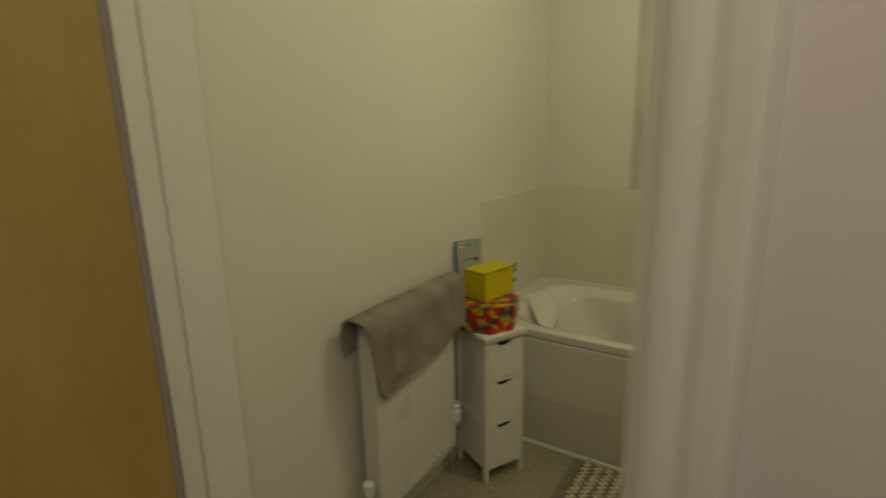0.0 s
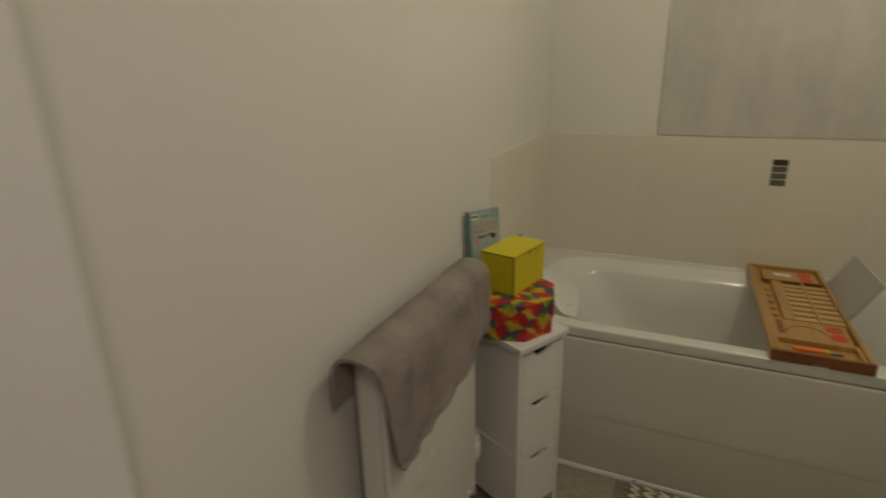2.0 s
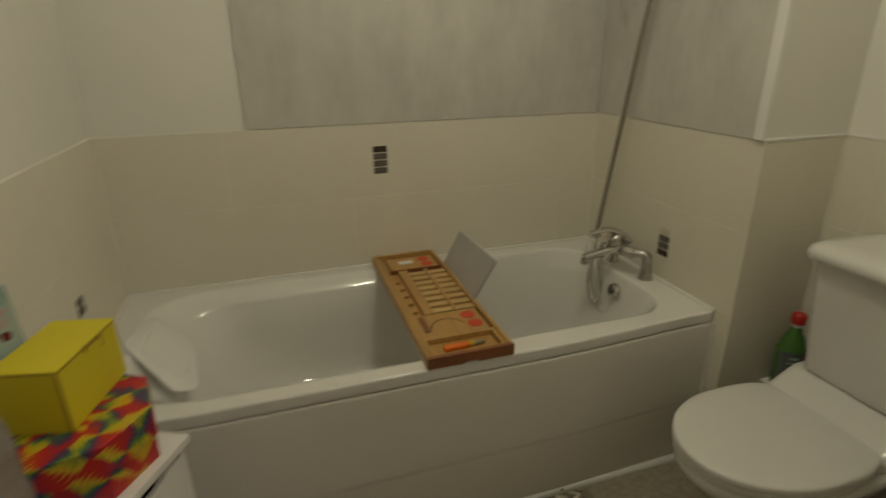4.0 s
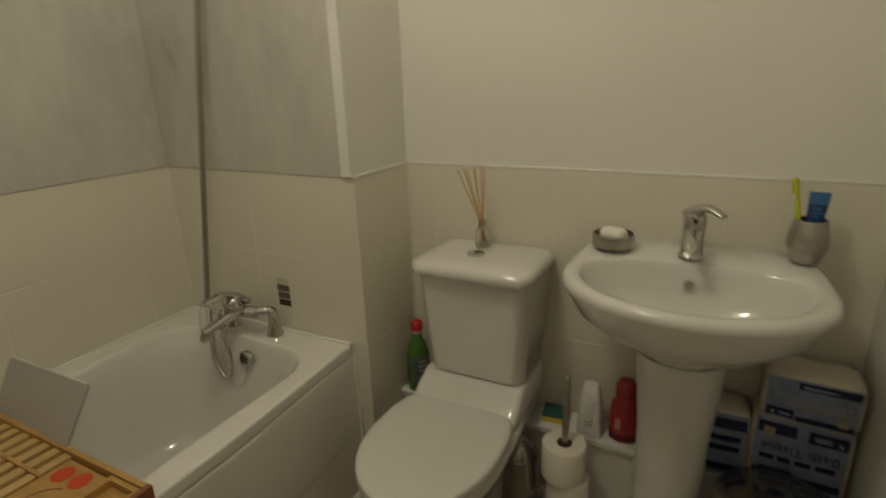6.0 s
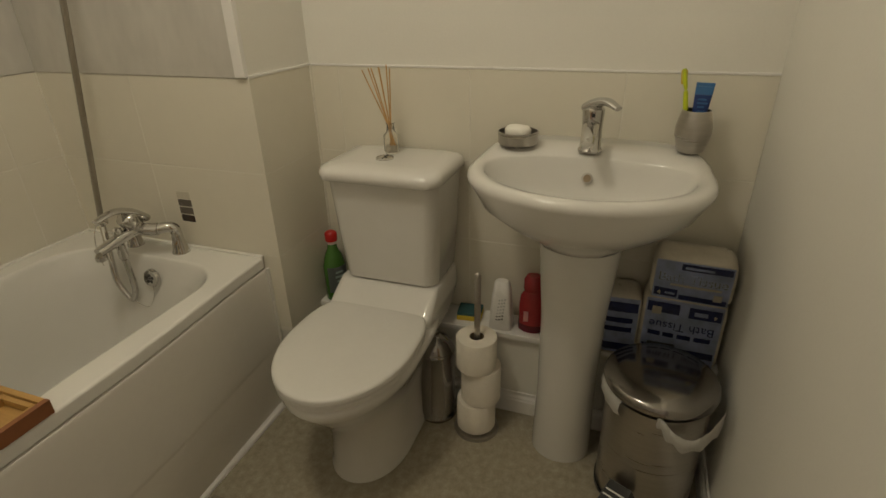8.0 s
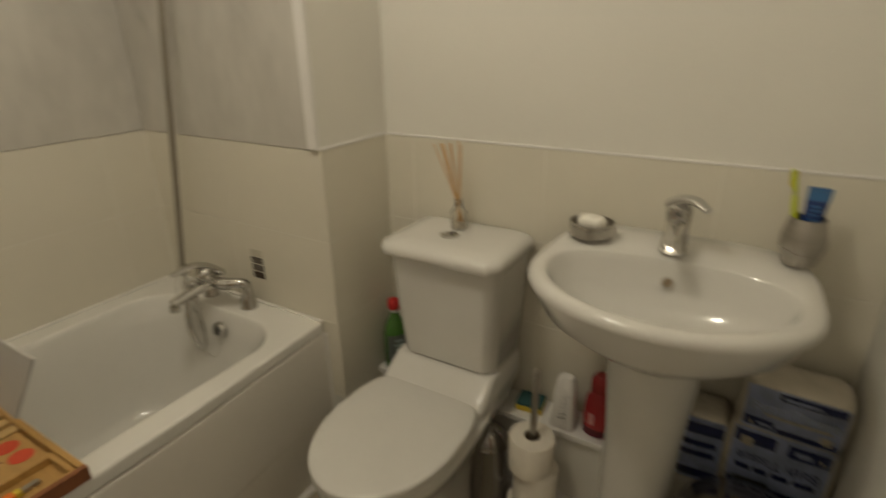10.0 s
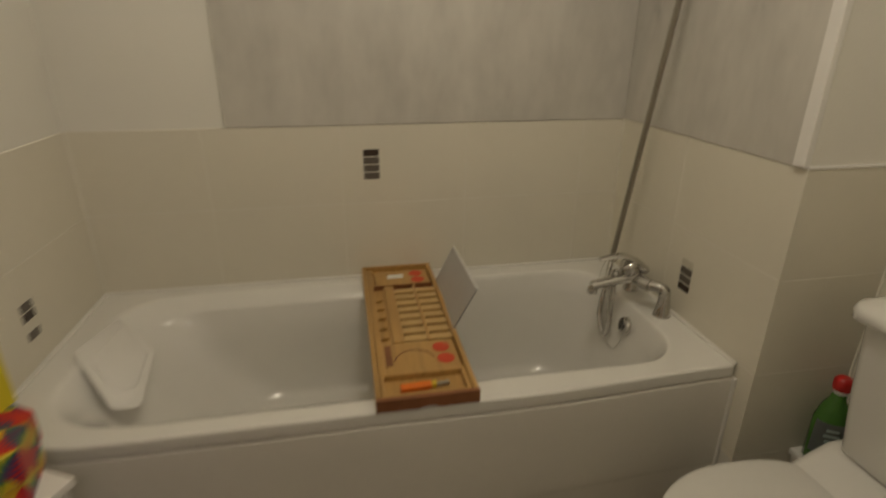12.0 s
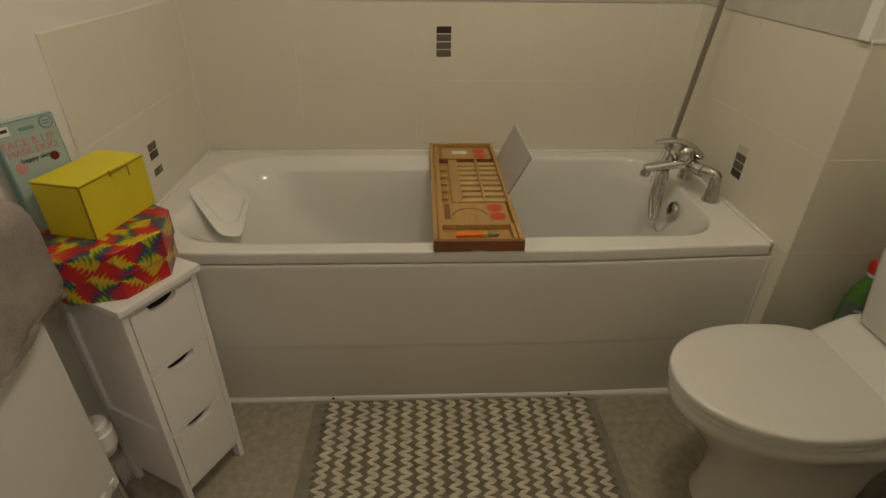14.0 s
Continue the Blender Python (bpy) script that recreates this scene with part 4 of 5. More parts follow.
part("seam", box(0.0524, 0.0544, -0.010, 0.036, 0.1040, 0.1087), YELLOW_DARK, ybox, "slit over the tab, painted dark as shade")
part("seam", box(0.0484, 0.0528, -0.0862, -0.0844, 0.0, 0.108), YELLOW_DARK, ybox, "dark corner seam")

card = thing("mask_carton", "thin turquoise face mask carton leaning on the wall", "carton", Matrix.Translation((0.055, -0.892, 0.7315)) @ pose(0, 0, 0, 0, 0, 62) @ pose(0, 0, 0, -4, 0, 0))
part("box", box(-0.054, 0.054, 0.0, 0.020, -0.0155, 0.195, 0.001, 1), TEAL, card)
part("side", box(-0.0548, -0.0542, 0.001, 0.019, -0.0145, 0.194), TEAL_DARK, card, "darker turquoise side")
F = pose(0, -0.0008, 0, 90)
writing("title", "FACE & LIP", 0.0195, PINK, Matrix.Translation((-0.004, 0, 0.152)) @ F, card)
writing("title", "MASK DUO", 0.0175, PINK, Matrix.Translation((-0.002, 0, 0.136)) @ F, card)
writing("slogan", "happy skin", 0.0130, BLACK_PRINT, Matrix.Translation((-0.003, 0, 0.121)) @ F, card)
part("price_label", box(-0.052, -0.028, -0.0012, -0.0004, 0.171, 0.187), WHITE_PRINT, card, "white price sticker")
part("print_bar", box(-0.049, -0.031, -0.0018, -0.0013, 0.177, 0.183), BLACK_PRINT, card)
part("print_bar", box(-0.012, 0.014, -0.0012, -0.0004, 0.173, 0.179), TEAL_DARK, card)
badge = part("badge", lathe([(0.0125, 0), (0.0125, 0.0008)], 20, pose(0.037, -0.0002, 0.179, 90)), TEAL_DARK, card, "round dark green badge")
part("badge_face", lathe([(0.0098, 0), (0.0098, 0.0006)], 20, pose(0.037, -0.0011, 0.179, 90)), TEAL, badge)
for z in (0.1755, 0.1805):
    part("print_bar", box(0.031, 0.043, -0.0022, -0.0018, z, z + 0.0025), TEAL_DARK, badge)
for x0, x1, z0, z1 in ((-0.053, 0.053, 0.1925, 0.1935), (0.052, 0.053, -0.012, 0.192), (-0.053, -0.052, -0.012, 0.192)):
    part("border", box(x0, x1, -0.0011, -0.0004, z0, z1), TEAL_DARK, card, "dark green printed outline")
part("print_dot", lathe([(0.0095, 0), (0.0095, 0.0008)], 20, pose(-0.033, -0.0002, 0.109, 90)), PINK, card, "pink round picture")
part("print_dot", lathe([(0.0085, 0), (0.0085, 0.0008)], 20, pose(0.029, -0.0002, 0.115, 90)), RED_DEEP, card, "dark red round picture")

# ---- bath mat ----
mat_1 = thing("bath_mat", "woven grey bath mat with cream zigzag stripes", "bath mat", pose(0, 0, 0.0005))
MX0, MX1, MY0, MY1 = 0.485, 1.268, -1.235, -0.722
part("weave", box(MX0, MX1, MY0, MY1, 0.0, 0.009, 0.004), RUG_GREY, mat_1)
# Flat dark grey strips along the mat's left and right sides.
part("border", box(MX0 - 0.040, MX0 - 0.0005, MY0, MY1 - 0.004, 0.0, 0.006, 0.002), RUG_DARK, mat_1, "plain dark grey strip along the mat's side")
part("border", box(MX1 + 0.0005, MX1 + 0.030, MY0, MY1 - 0.004, 0.0, 0.006, 0.002), RUG_DARK, mat_1, "plain dark grey strip along the mat's side")
rng = random.Random(4)
COLS, STEP = 18, 0.0132
for c in range(COLS):
    x = MX0 + 0.022 + (MX1 - MX0 - 0.044) * c / (COLS - 1)
    pts, k, y = [], 0, MY1 - 0.006
    while y > MY0 + 0.006:
        pts.append((x + (0.0134 if k % 2 else -0.0134) + rng.uniform(-0.003, 0.003), y + rng.uniform(-0.0026, 0.0026), 0.0105 + rng.uniform(-0.0012, 0.0012)))
        k, y = k + 1, y - STEP
    line = smooth_line(pts, 3)
    part("stripe", sweep(line, [0.0057 + rng.uniform(-0.0013, 0.0013) for _ in line], 8, flat=0.5), RUG_CREAM, mat_1, smooth=True)
for k in range(40):
    x, y = (MX0 - 0.001, MX1 + 0.001)[k % 2], MY1 - 0.012 - 0.025 * (k // 2)
    part("loop", sweep([(x - 0.006, y, 0.006), (x, y + 0.004, 0.009), (x + 0.006, y, 0.006)], 0.0035, 6), RUG_GREY, mat_1)

# ---- on the cistern and ledge ----
LZ = 0.2985
diff = thing("reed_diffuser", "small glass reed diffuser on the cistern lid", "reed diffuser", pose(1.908, -1.040, 0.8190))
part("bottle", lathe([(0.019, 0.0), (0.0215, 0.004), (0.0215, 0.050), (0.012, 0.062), (0.010, 0.080), (0.013, 0.083), (0.009, 0.083), (0.008, 0.062), (0.018, 0.050), (0.018, 0.006)], 22, cap_end=True), GLASS, diff, smooth=True)
part("oil", lathe([(0.0165, 0.0065), (0.0165, 0.022)], 20), PACK_CLEAR, diff, "clear fragrance oil")
rng = random.Random(8)
for k in range(7):
    a, q = rng.uniform(0, 6.28), rng.uniform(0.015, 0.052)
    part("reed", sweep([(-0.4 * q * math.cos(a) * 0.3, -0.3 * q * math.sin(a), 0.012), (0.05 * q * math.cos(a), 0.1 * q * math.sin(a), 0.075), (0.6 * q * math.cos(a), 1.0 * q * math.sin(a) + 0.008, 0.235 + rng.uniform(-0.01, 0.008))], 0.0016, 6), REED, diff)
part("reed", sweep([(0, 0, 0.02), (0.0, 0.008, 0.08), (0.006, 0.078, 0.222)], 0.0016, 6), REED, diff)

bleach = thing("bleach_bottle", "green plastic bleach bottle with red cap beside cistern", "bottle", pose(1.908, -0.803, LZ, 0, 0, 58) @ Matrix.Diagonal((1.12, 1.12, 1.0, 1.0)))
def ov(rx, ry, z, n=24):
    return [Vector((rx * math.cos(2 * math.pi * k / n), ry * math.sin(2 * math.pi * k / n), z)) for k in range(n)]
part("body", loft([ov(0.024, 0.030, 0.0), ov(0.027, 0.034, 0.006), ov(0.027, 0.034, 0.128), ov(0.0248, 0.0305, 0.138), ov(0.0245, 0.029, 0.150), ov(0.021, 0.024, 0.166), ov(0.0145, 0.0155, 0.184), ov(0.0125, 0.0125, 0.205)]), BOTTLE_GREEN, bleach, smooth=True)
lab = part("label", loft([[Vector((-0.0277 * math.cos(a), 0.0347 * math.sin(a), z)) for a in [radians(-62 + 124 * k / 12) for k in range(13)]] + [Vector((-0.0272 * math.cos(a), 0.0342 * math.sin(a), z)) for a in [radians(62 - 124 * k / 12) for k in range(13)]] for z in (0.034, 0.126)]), LABEL_DARK, bleach, "dark printed label", True)
for z, a in ((0.104, 0.017), (0.088, 0.021), (0.072, 0.014)):
    part("print_bar", box(-0.0285, -0.0270, -a * 0.7, a * 0.7, z, z + 0.007, 0.0003, 1), TEAL, lab)
part("neck", lathe([(0.0138, 0.202), (0.0138, 0.212)], 20), WHITE_PRINT, bleach, "white neck ring")
part("cap", lathe([(0.017, 0.2122), (0.018, 0.216), (0.018, 0.238), (0.013, 0.244), (0.009, 0.246)], 20), CAP_RED, bleach, "red screw cap", True)

brush = thing("toilet_brush", "polished steel toilet brush holder on the floor", "toilet brush", pose(1.794, -1.198, 0.0) @ Matrix.Diagonal((1.14, 1.14, 1.0, 1.0)))
part("holder", lathe([(0.050, 0.0), (0.053, 0.004), (0.053, 0.012), (0.050, 0.016), (0.050, 0.238), (0.0515, 0.244), (0.0515, 0.250), (0.049, 0.254)], 32), SMOKE, brush, smooth=True)
part("cover", lathe([(0.049, 0.2545), (0.048, 0.262), (0.036, 0.285), (0.018, 0.300), (0.009, 0.304)], 30), SMOKE, brush, "steel cone-shaped cover", True)
part("handle", lathe([(0.007, 0.3045), (0.007, 0.318), (0.011, 0.322), (0.012, 0.329), (0.008, 0.335), (0.002, 0.337)], 16), CHROME, brush, "chrome knob", True)

stand = thing("toilet_roll_stand", "steel floor stand holding spare toilet rolls", "toilet roll stand", pose(1.768, -1.336, 0.0))
part("base", lathe([(0.068, 0.0), (0.069, 0.004), (0.066, 0.012), (0.030, 0.016)], 32), STEEL, stand, smooth=True)
part("pole", lathe([(0.0088, 0.014), (0.0088, 0.536), (0.0075, 0.543), (0.003, 0.547)], 16), STEEL, stand, smooth=True)
for k, (z, dx, dy, rz) in enumerate(((0.0175, 0.002, 0.003, 0), (0.1205, 0.016, -0.022, 40), (0.2410, -0.002, 0.002, 100))):
    roll = thing("toilet_roll", "white toilet paper roll stacked on the stand", "toilet roll", pose(1.768 + dx * 0.5, -1.336 + dy * 0.5, z, 0, 0, rz), group="rolls on the stand")
    hh = 0.102 if k != 1 else 0.1195
    part("paper", lathe([(0.0215, 0.0), (0.056, 0.0), (0.0588, 0.003), (0.0590, hh - 0.003), (0.0565, hh), (0.0215, hh)], 36, cap_start=False, cap_end=False), PAPER, roll, smooth=True)
    part("core", lathe([(0.0210, 0.001), (0.0210, hh - 0.001), (0.0195, hh - 0.001), (0.0195, 0.001), (0.0210, 0.001)], 28, cap_start=False, cap_end=False), CARDBOARD, roll, "brown cardboard core", True)
    part("loose_edge", box(0.0588, 0.0598, -0.012, 0.010, 0.003, hh - 0.003), PAPER, roll)

sponge = thing("sponge", "yellow cleaning sponge with teal scourer on the ledge", "sponge", pose(1.928, -1.268, LZ, 0, 0, 6) @ Matrix.Diagonal((0.9, 0.85, 0.75, 1)))
part("foam", box(-0.035, 0.035, -0.045, 0.045, 0.0, 0.022, 0.004), SPONGE_YELLOW, sponge)
part("scourer", box(-0.034, 0.034, -0.044, 0.044, 0.0224, 0.036, 0.003), SPONGE_TEAL, sponge, "teal scouring layer")

fresh = thing("air_freshener", "white plastic air freshener with slotted front", "air freshener", pose(1.905, -1.374, LZ, 0, 0, 0) @ Matrix.Diagonal((1, 0.95, 0.93, 1)))
part("body", loft([round_rect(-0.028, 0.028, -0.036, 0.036, 0, 0.012), round_rect(-0.029, 0.029, -0.037, 0.037, 0.006, 0.012), round_rect(-0.022, 0.022, -0.030, 0.030, 0.12, 0.014), round_rect(-0.017, 0.017, -0.024, 0.024, 0.163, 0.012), round_rect(-0.012, 0.012, -0.018, 0.018, 0.170, 0.01)]), GLOSS, fresh, smooth=True)
for k in range(7):
    z = 0.034 + k * 0.012
    for q in range(3):
        y = 0.010 - 0.009 * q - 0.0012 * k
        part("slot", box(-0.0292 + 0.06 * z, -0.0268 + 0.06 * z, y - 0.0028, y + 0.0028, z + 0.003 * q, z + 0.003 * q + 0.005), BOARD_GREY if k > 1 else DARK, fresh)

red = thing("red_bottle", "red plastic bottle with shaped cap on the ledge", "bottle", pose(1.915, -1.465, LZ) @ Matrix.Diagonal((1, 1, 0.93, 1)))
part("body", loft([ov(0.026, 0.036, 0.0), ov(0.029, 0.040, 0.006), ov(0.029, 0.040, 0.09), ov(0.027, 0.036, 0.125), ov(0.020, 0.024, 0.145)]), RED_BOTTLE, red, smooth=True)
part("print_bar", box(-0.0305, -0.0285, 0.006, 0.020, 0.045, 0.082, 0.0006, 1), PINK, red, "faded printed panel")
part("base_band", loft([ov(0.0296, 0.0406, 0.004), ov(0.0296, 0.0406, 0.028)]), RED_DEEP, red, "dark lower band", True)
part("cap", loft([ov(0.021, 0.026, 0.1455), ov(0.024, 0.029, 0.152), ov(0.023, 0.028, 0.185), ov(0.016, 0.020, 0.199)]), RED_BOTTLE, red, smooth=True)

# soap dish, tumbler
dish = thing("soap_dish", "round brushed steel soap dish on the washbasin", "soap dish", pose(1.876, -1.408, 0.8775) @ Matrix.Scale(1.06, 4))
part("dish", lathe([(0.042, 0.0), (0.047, 0.003), (0.048, 0.030), (0.045, 0.031), (0.044, 0.016), (0.002, 0.014)], 32, cap_end=True), STEEL, dish, smooth=True)
soap = thing("soap_bar", "white oval soap bar in the steel dish", "soap", pose(1.874, -1.408, 0.8935, 0, 0, 70))
part("bar", loft([round_rect(-0.026, 0.026, -0.018, 0.018, 0.0, 0.014), round_rect(-0.033, 0.033, -0.024, 0.024, 0.008, 0.02), round_rect(-0.033, 0.033, -0.024, 0.024, 0.020, 0.02), round_rect(-0.027, 0.027, -0.019, 0.019, 0.028, 0.016), round_rect(-0.014, 0.014, -0.009, 0.009, 0.031, 0.008)]), SOAP, soap, smooth=True, auto=80)

tumbler = thing("toothbrush_tumbler", "rounded brushed steel toothbrush tumbler on the washbasin", "tumbler", pose(1.905, -1.812, 0.8780))
part("cup", lathe([(0.026, 0.0), (0.030, 0.004), (0.040, 0.040), (0.040, 0.058), (0.034, 0.085), (0.031, 0.096), (0.028, 0.096), (0.032, 0.080), (0.036, 0.05), (0.026, 0.008)], 32, cap_end=True), STEEL, tumbler, smooth=True)
tb = thing("toothbrush", "lime yellow toothbrush standing in the tumbler", "toothbrush", pose(1.905, -1.803, 0.888, -6, 3, 0))
part("handle", sweep(smooth_line([(0, -0.004, 0.0), (0, 0.004, 0.06), (0, 0.007, 0.10), (0, 0.008, 0.128)]), [0.0065 + 0.002 * math.sin(i * 0.13) for i in range(25)], 12, flat=0.7), LIME, tb, smooth=True)
part("head", sweep(smooth_line([(0, 0.008, 0.1285), (0, 0.009, 0.138), (0, 0.012, 0.160), (0, 0.013, 0.176)]), [0.004 + 0.0055 * math.sin(min(1.0, i / 20) * 2.4) for i in range(25)], 12, flat=0.55), LIME, tb, smooth=True)
part("bristles", box(0.0045, 0.013, 0.0055, 0.0185, 0.142, 0.172, 0.001), SPONGE_YELLOW, tb, "yellow bristles")
tp = thing("toothpaste_tube", "blue toothpaste tube standing in the tumbler", "toothpaste", pose(1.900, -1.814, 0.886, 3, 3, 8) @ Matrix.Scale(0.90, 4))
part("tube", loft([ov(0.010, 0.010, 0.0), ov(0.012, 0.013, 0.012), ov(0.0115, 0.0165, 0.06), ov(0.007, 0.0195, 0.115), ov(0.004, 0.0210, 0.135)]), TUBE_BLUE, tp, smooth=True)
part("upper_band", loft([ov(0.0040, 0.0210, 0.1353), ov(0.0018, 0.0218, 0.155)]), TUBE_LIGHT, tp, "lighter blue band", True)
part("crimp", box(-0.0016, 0.0016, -0.0218, 0.0218, 0.1553, 0.164, 0.0004, 1), TUBE_LIGHT, tp, "light blue crimped end")
for z, y, hw in ((0.122, 0.002, 0.010), (0.113, 0.000, 0.012), (0.104, 0.003, 0.008), (0.093, 0.0, 0.011)):
    x = -0.0115 + 0.080 * max(0.0, z - 0.06)
    part("print_bar", box(x - 0.0008, x + 0.0006, y - hw, y + hw, z, z + 0.004), TUBE_LIGHT, tp)


# toilet paper packs
def paper_pack(m, label, hw, hh, flip=False):
    """A plastic pack of rolls: bulging film, printed front, dark bands, pale ends."""
    pk = thing("toilet_paper_pack", label, "toilet paper", m, group="toilet paper packs")
    bm = bmesh.new()
    rings = []
    for x, s in ((-0.054, 0.90), (-0.050, 0.97), (-0.02, 1.0), (0.02, 1.0), (0.045, 0.97), (0.050, 0.90)):
        out = []
        for q in round_rect(-hw * s, hw * s, hh * (1 - s), 2 * hh - hh * (1 - s), 0, 0.026, 8):
            y, z = q.x, q.y
            pinch = 1 - 0.05 * (1 - min(1, abs(y) / (hw * 0.25))) * (abs(z - hh) / hh)
            out.append(Vector((x + 0.004 * noise.noise(Vector((y * 30, z * 30, x * 9))), y, hh + (z - hh) * pinch)))
        rings.append(out)
    loft(rings, bm=bm)
    part("film", bm, PACK_CLEAR, pk, "clear plastic film over white rolls", True, 70)

    def print_patch(name, y0, y1, z0, z1, mat, off, label=""):
        b, k = bmesh.new(), 8
        grid = [[b.verts.new((-0.0555 - off - 0.0045 * (1 - ((y0 + (y1 - y0) * i / k) / hw) ** 2) * (1 - ((z0 + (z1 - z0) * j / k - hh) / hh) ** 2) + 0.0015 * noise.noise(Vector((i * 0.9, j * 0.9, off * 900 + z0 * 40))), y0 + (y1 - y0) * i / k, z0 + (z1 - z0) * j / k)) for j in range(k + 1)] for i in range(k + 1)]
        for i in range(k):
            for j in range(k):
                b.faces.new((grid[i][j], grid[i + 1][j], grid[i + 1][j + 1], grid[i][j + 1]))
        bmesh.ops.solidify(b, geom=b.faces[:], thickness=0.0012)
        return part(name, b, mat, pk, label, True, 70)

    print_patch("printed_front", -hw * 0.90, hw * 0.90, hh * 0.10, hh * 1.92, PACK_BLUE, 0.0, "pale blue printed front")
    face = pose(-0.0638, 0, 0, 90, 0, -90)
    if hw < 0.09:
        print_patch("band", -hw * 0.86, hw * 0.86, hh * 1.50, hh * 1.80, PACK_NAVY, 0.0018, "navy printed band")
        for z in (1.15, 0.85):
            print_patch("print_bar", -hw * 0.7, hw * 0.5, hh * z, hh * (z + 0.16), PACK_NAVY, 0.0018)
        print_patch("band", -hw * 0.86, hw * 0.86, hh * 0.20, hh * 0.45, PACK_NAVY, 0.0018, "navy printed band")
    elif flip:
        # standing on its head: count band at the upper end, title the wrong way up
        print_patch("band", hw * 0.10, hw * 0.86, hh * 1.55, hh * 1.84, PACK_NAVY, 0.0018, "navy printed band")
        print_patch("band", -hw * 0.86, -hw * 0.12, hh * 1.52, hh * 1.82, PACK_NAVY, 0.0018, "navy printed band")
        print_patch("motif", hw * 0.52, hw * 0.74, hh * 1.50, hh * 1.72, PACK_CLEAR, 0.0040, "pale flower print")
        over = face @ Matrix.Translation((0, hh * 1.22, 0)) @ pose(0, 0, 0, 0, 0, 180)
        writing("title", "Bath Tissue", hw * 0.33, PACK_NAVY, over, pk)
        writing("count", "4", hw * 0.17, PACK_CLEAR, face @ Matrix.Translation((hw * 0.72, hh * 1.67, 0.0012)) @ pose(0, 0, 0, 0, 0, 180), pk)
        print_patch("print_bar", -hw * 0.55, -hw * 0.24, hh * 1.61, hh * 1.72, PACK_BLUE, 0.0036)
        for a, b in ((-0.72, -0.34), (-0.26, 0.06), (0.14, 0.40), (0.46, 0.76)):
            print_patch("print_bar", hw * a, hw * b, hh * 0.86, hh * 0.99, PACK_NAVY, 0.0018)
        print_patch("band", -hw * 0.86, hw * 0.86, hh * 0.36, hh * 0.56, PACK_NAVY, 0.0018, "navy printed band")
    else:
        print_patch("band", -hw * 0.86, hw * 0.30, hh * 1.58, hh * 1.86, PACK_NAVY, 0.0018, "navy printed band")
        print_patch("print_bar", -hw * 0.45, hw * 0.22, hh * 1.66, hh * 1.76, PACK_BLUE, 0.0034)
        writing("title", "Bath Tissue", hw * 0.35, LABEL_DARK, face @ Matrix.Translation((0, hh * 1.20, 0.0006)), pk)
        writing("title", "Bath Tissue", hw * 0.33, PACK_BLUE, face @ Matrix.Translation((-0.001, hh * 1.225, 0.0016)), pk)
        print_patch("swoosh", -hw * 0.7, hw * 0.5, hh * 0.80, hh * 0.90, PACK_CLEAR, 0.0016, "pale printed streak")
        print_patch("band", hw * 0.30, hw * 0.86, hh * 0.22, hh * 0.62, PACK_NAVY, 0.0018, "navy printed band")
        print_patch("band", -hw * 0.86, hw * 0.26, hh * 0.16, hh * 0.40, PACK_NAVY, 0.0018, "navy printed band")
        writing("count", "4", hw * 0.19, PACK_CLEAR, face @ Matrix.Translation((-hw * 0.74, hh * 0.43, 0.0012)), pk)
        print_patch("print_bar", hw * 0.36, hw * 0.60, hh * 0.36, hh * 0.46, PACK_BLUE, 0.0036)
        print_patch("motif", -hw * 0.74, -hw * 0.54, hh * 0.34, hh * 0.66, PACK_CLEAR, 0.0040, "pale flower print")
    return pk


paper_pack(pose(1.915, -1.868, LZ, 0, 0, -3), "blue four-roll toilet paper pack upside down on the ledge", 0.103, 0.103, True)
paper_pack(pose(1.905, -1.872, LZ + 0.2065, 0, -4, -4), "blue toilet paper pack lying on another pack", 0.098, 0.061)
paper_pack(pose(1.915, -1.700, LZ, 0, 0, 2), "blue printed toilet paper pack behind the pedestal", 0.062, 0.096)

# pedal bin
bin_1 = thing("pedal_bin", "round brushed steel pedal bin with white liner", "pedal bin", pose(1.700, -1.822, 0.0))
part("body", lathe([(0.118, 0.0), (0.120, 0.012), (0.122, 0.330), (0.120, 0.338)], 48), STEEL, bin_1, smooth=True)
part("foot_ring", lathe([(0.1215, 0.0), (0.1235, 0.004), (0.1235, 0.016), (0.1215, 0.018)], 48, cap_start=False, cap_end=False), BLACK, bin_1, "black plastic foot ring", True)
part("lid", lathe([(0.129, 0.356), (0.133, 0.3575), (0.1335, 0.361), (0.132, 0.374), (0.126, 0.381), (0.09, 0.3875), (0.03, 0.3905), (0.001, 0.391)], 48), BIN_LID, bin_1, "domed steel lid", True)
part("hinge", box(0.105, 0.150, -0.035, 0.035, 0.325, 0.372, 0.006), BLACK, bin_1, "black plastic lid hinge", True)
PD = pose(-0.119, 0.058, 0.046, 0, 0, 245)
pd = part("pedal", prism([(-0.036, 0.028), (0.036, 0.028), (0.028, 0.050), (-0.028, 0.050)], 0.060, PD @ pose(0, -0.045, 0, 14)), BLACK, bin_1, "black plastic foot pedal")
for y in (0.014, 0.030):
    part("pedal_stripe", box(-0.026, 0.026, y, y + 0.004, 0.0502, 0.0512, m=PD @ pose(0, -0.045, 0, 14)), WHITE_PRINT, pd, "pale rubber stripe")
bm = bmesh.new()
rings = []
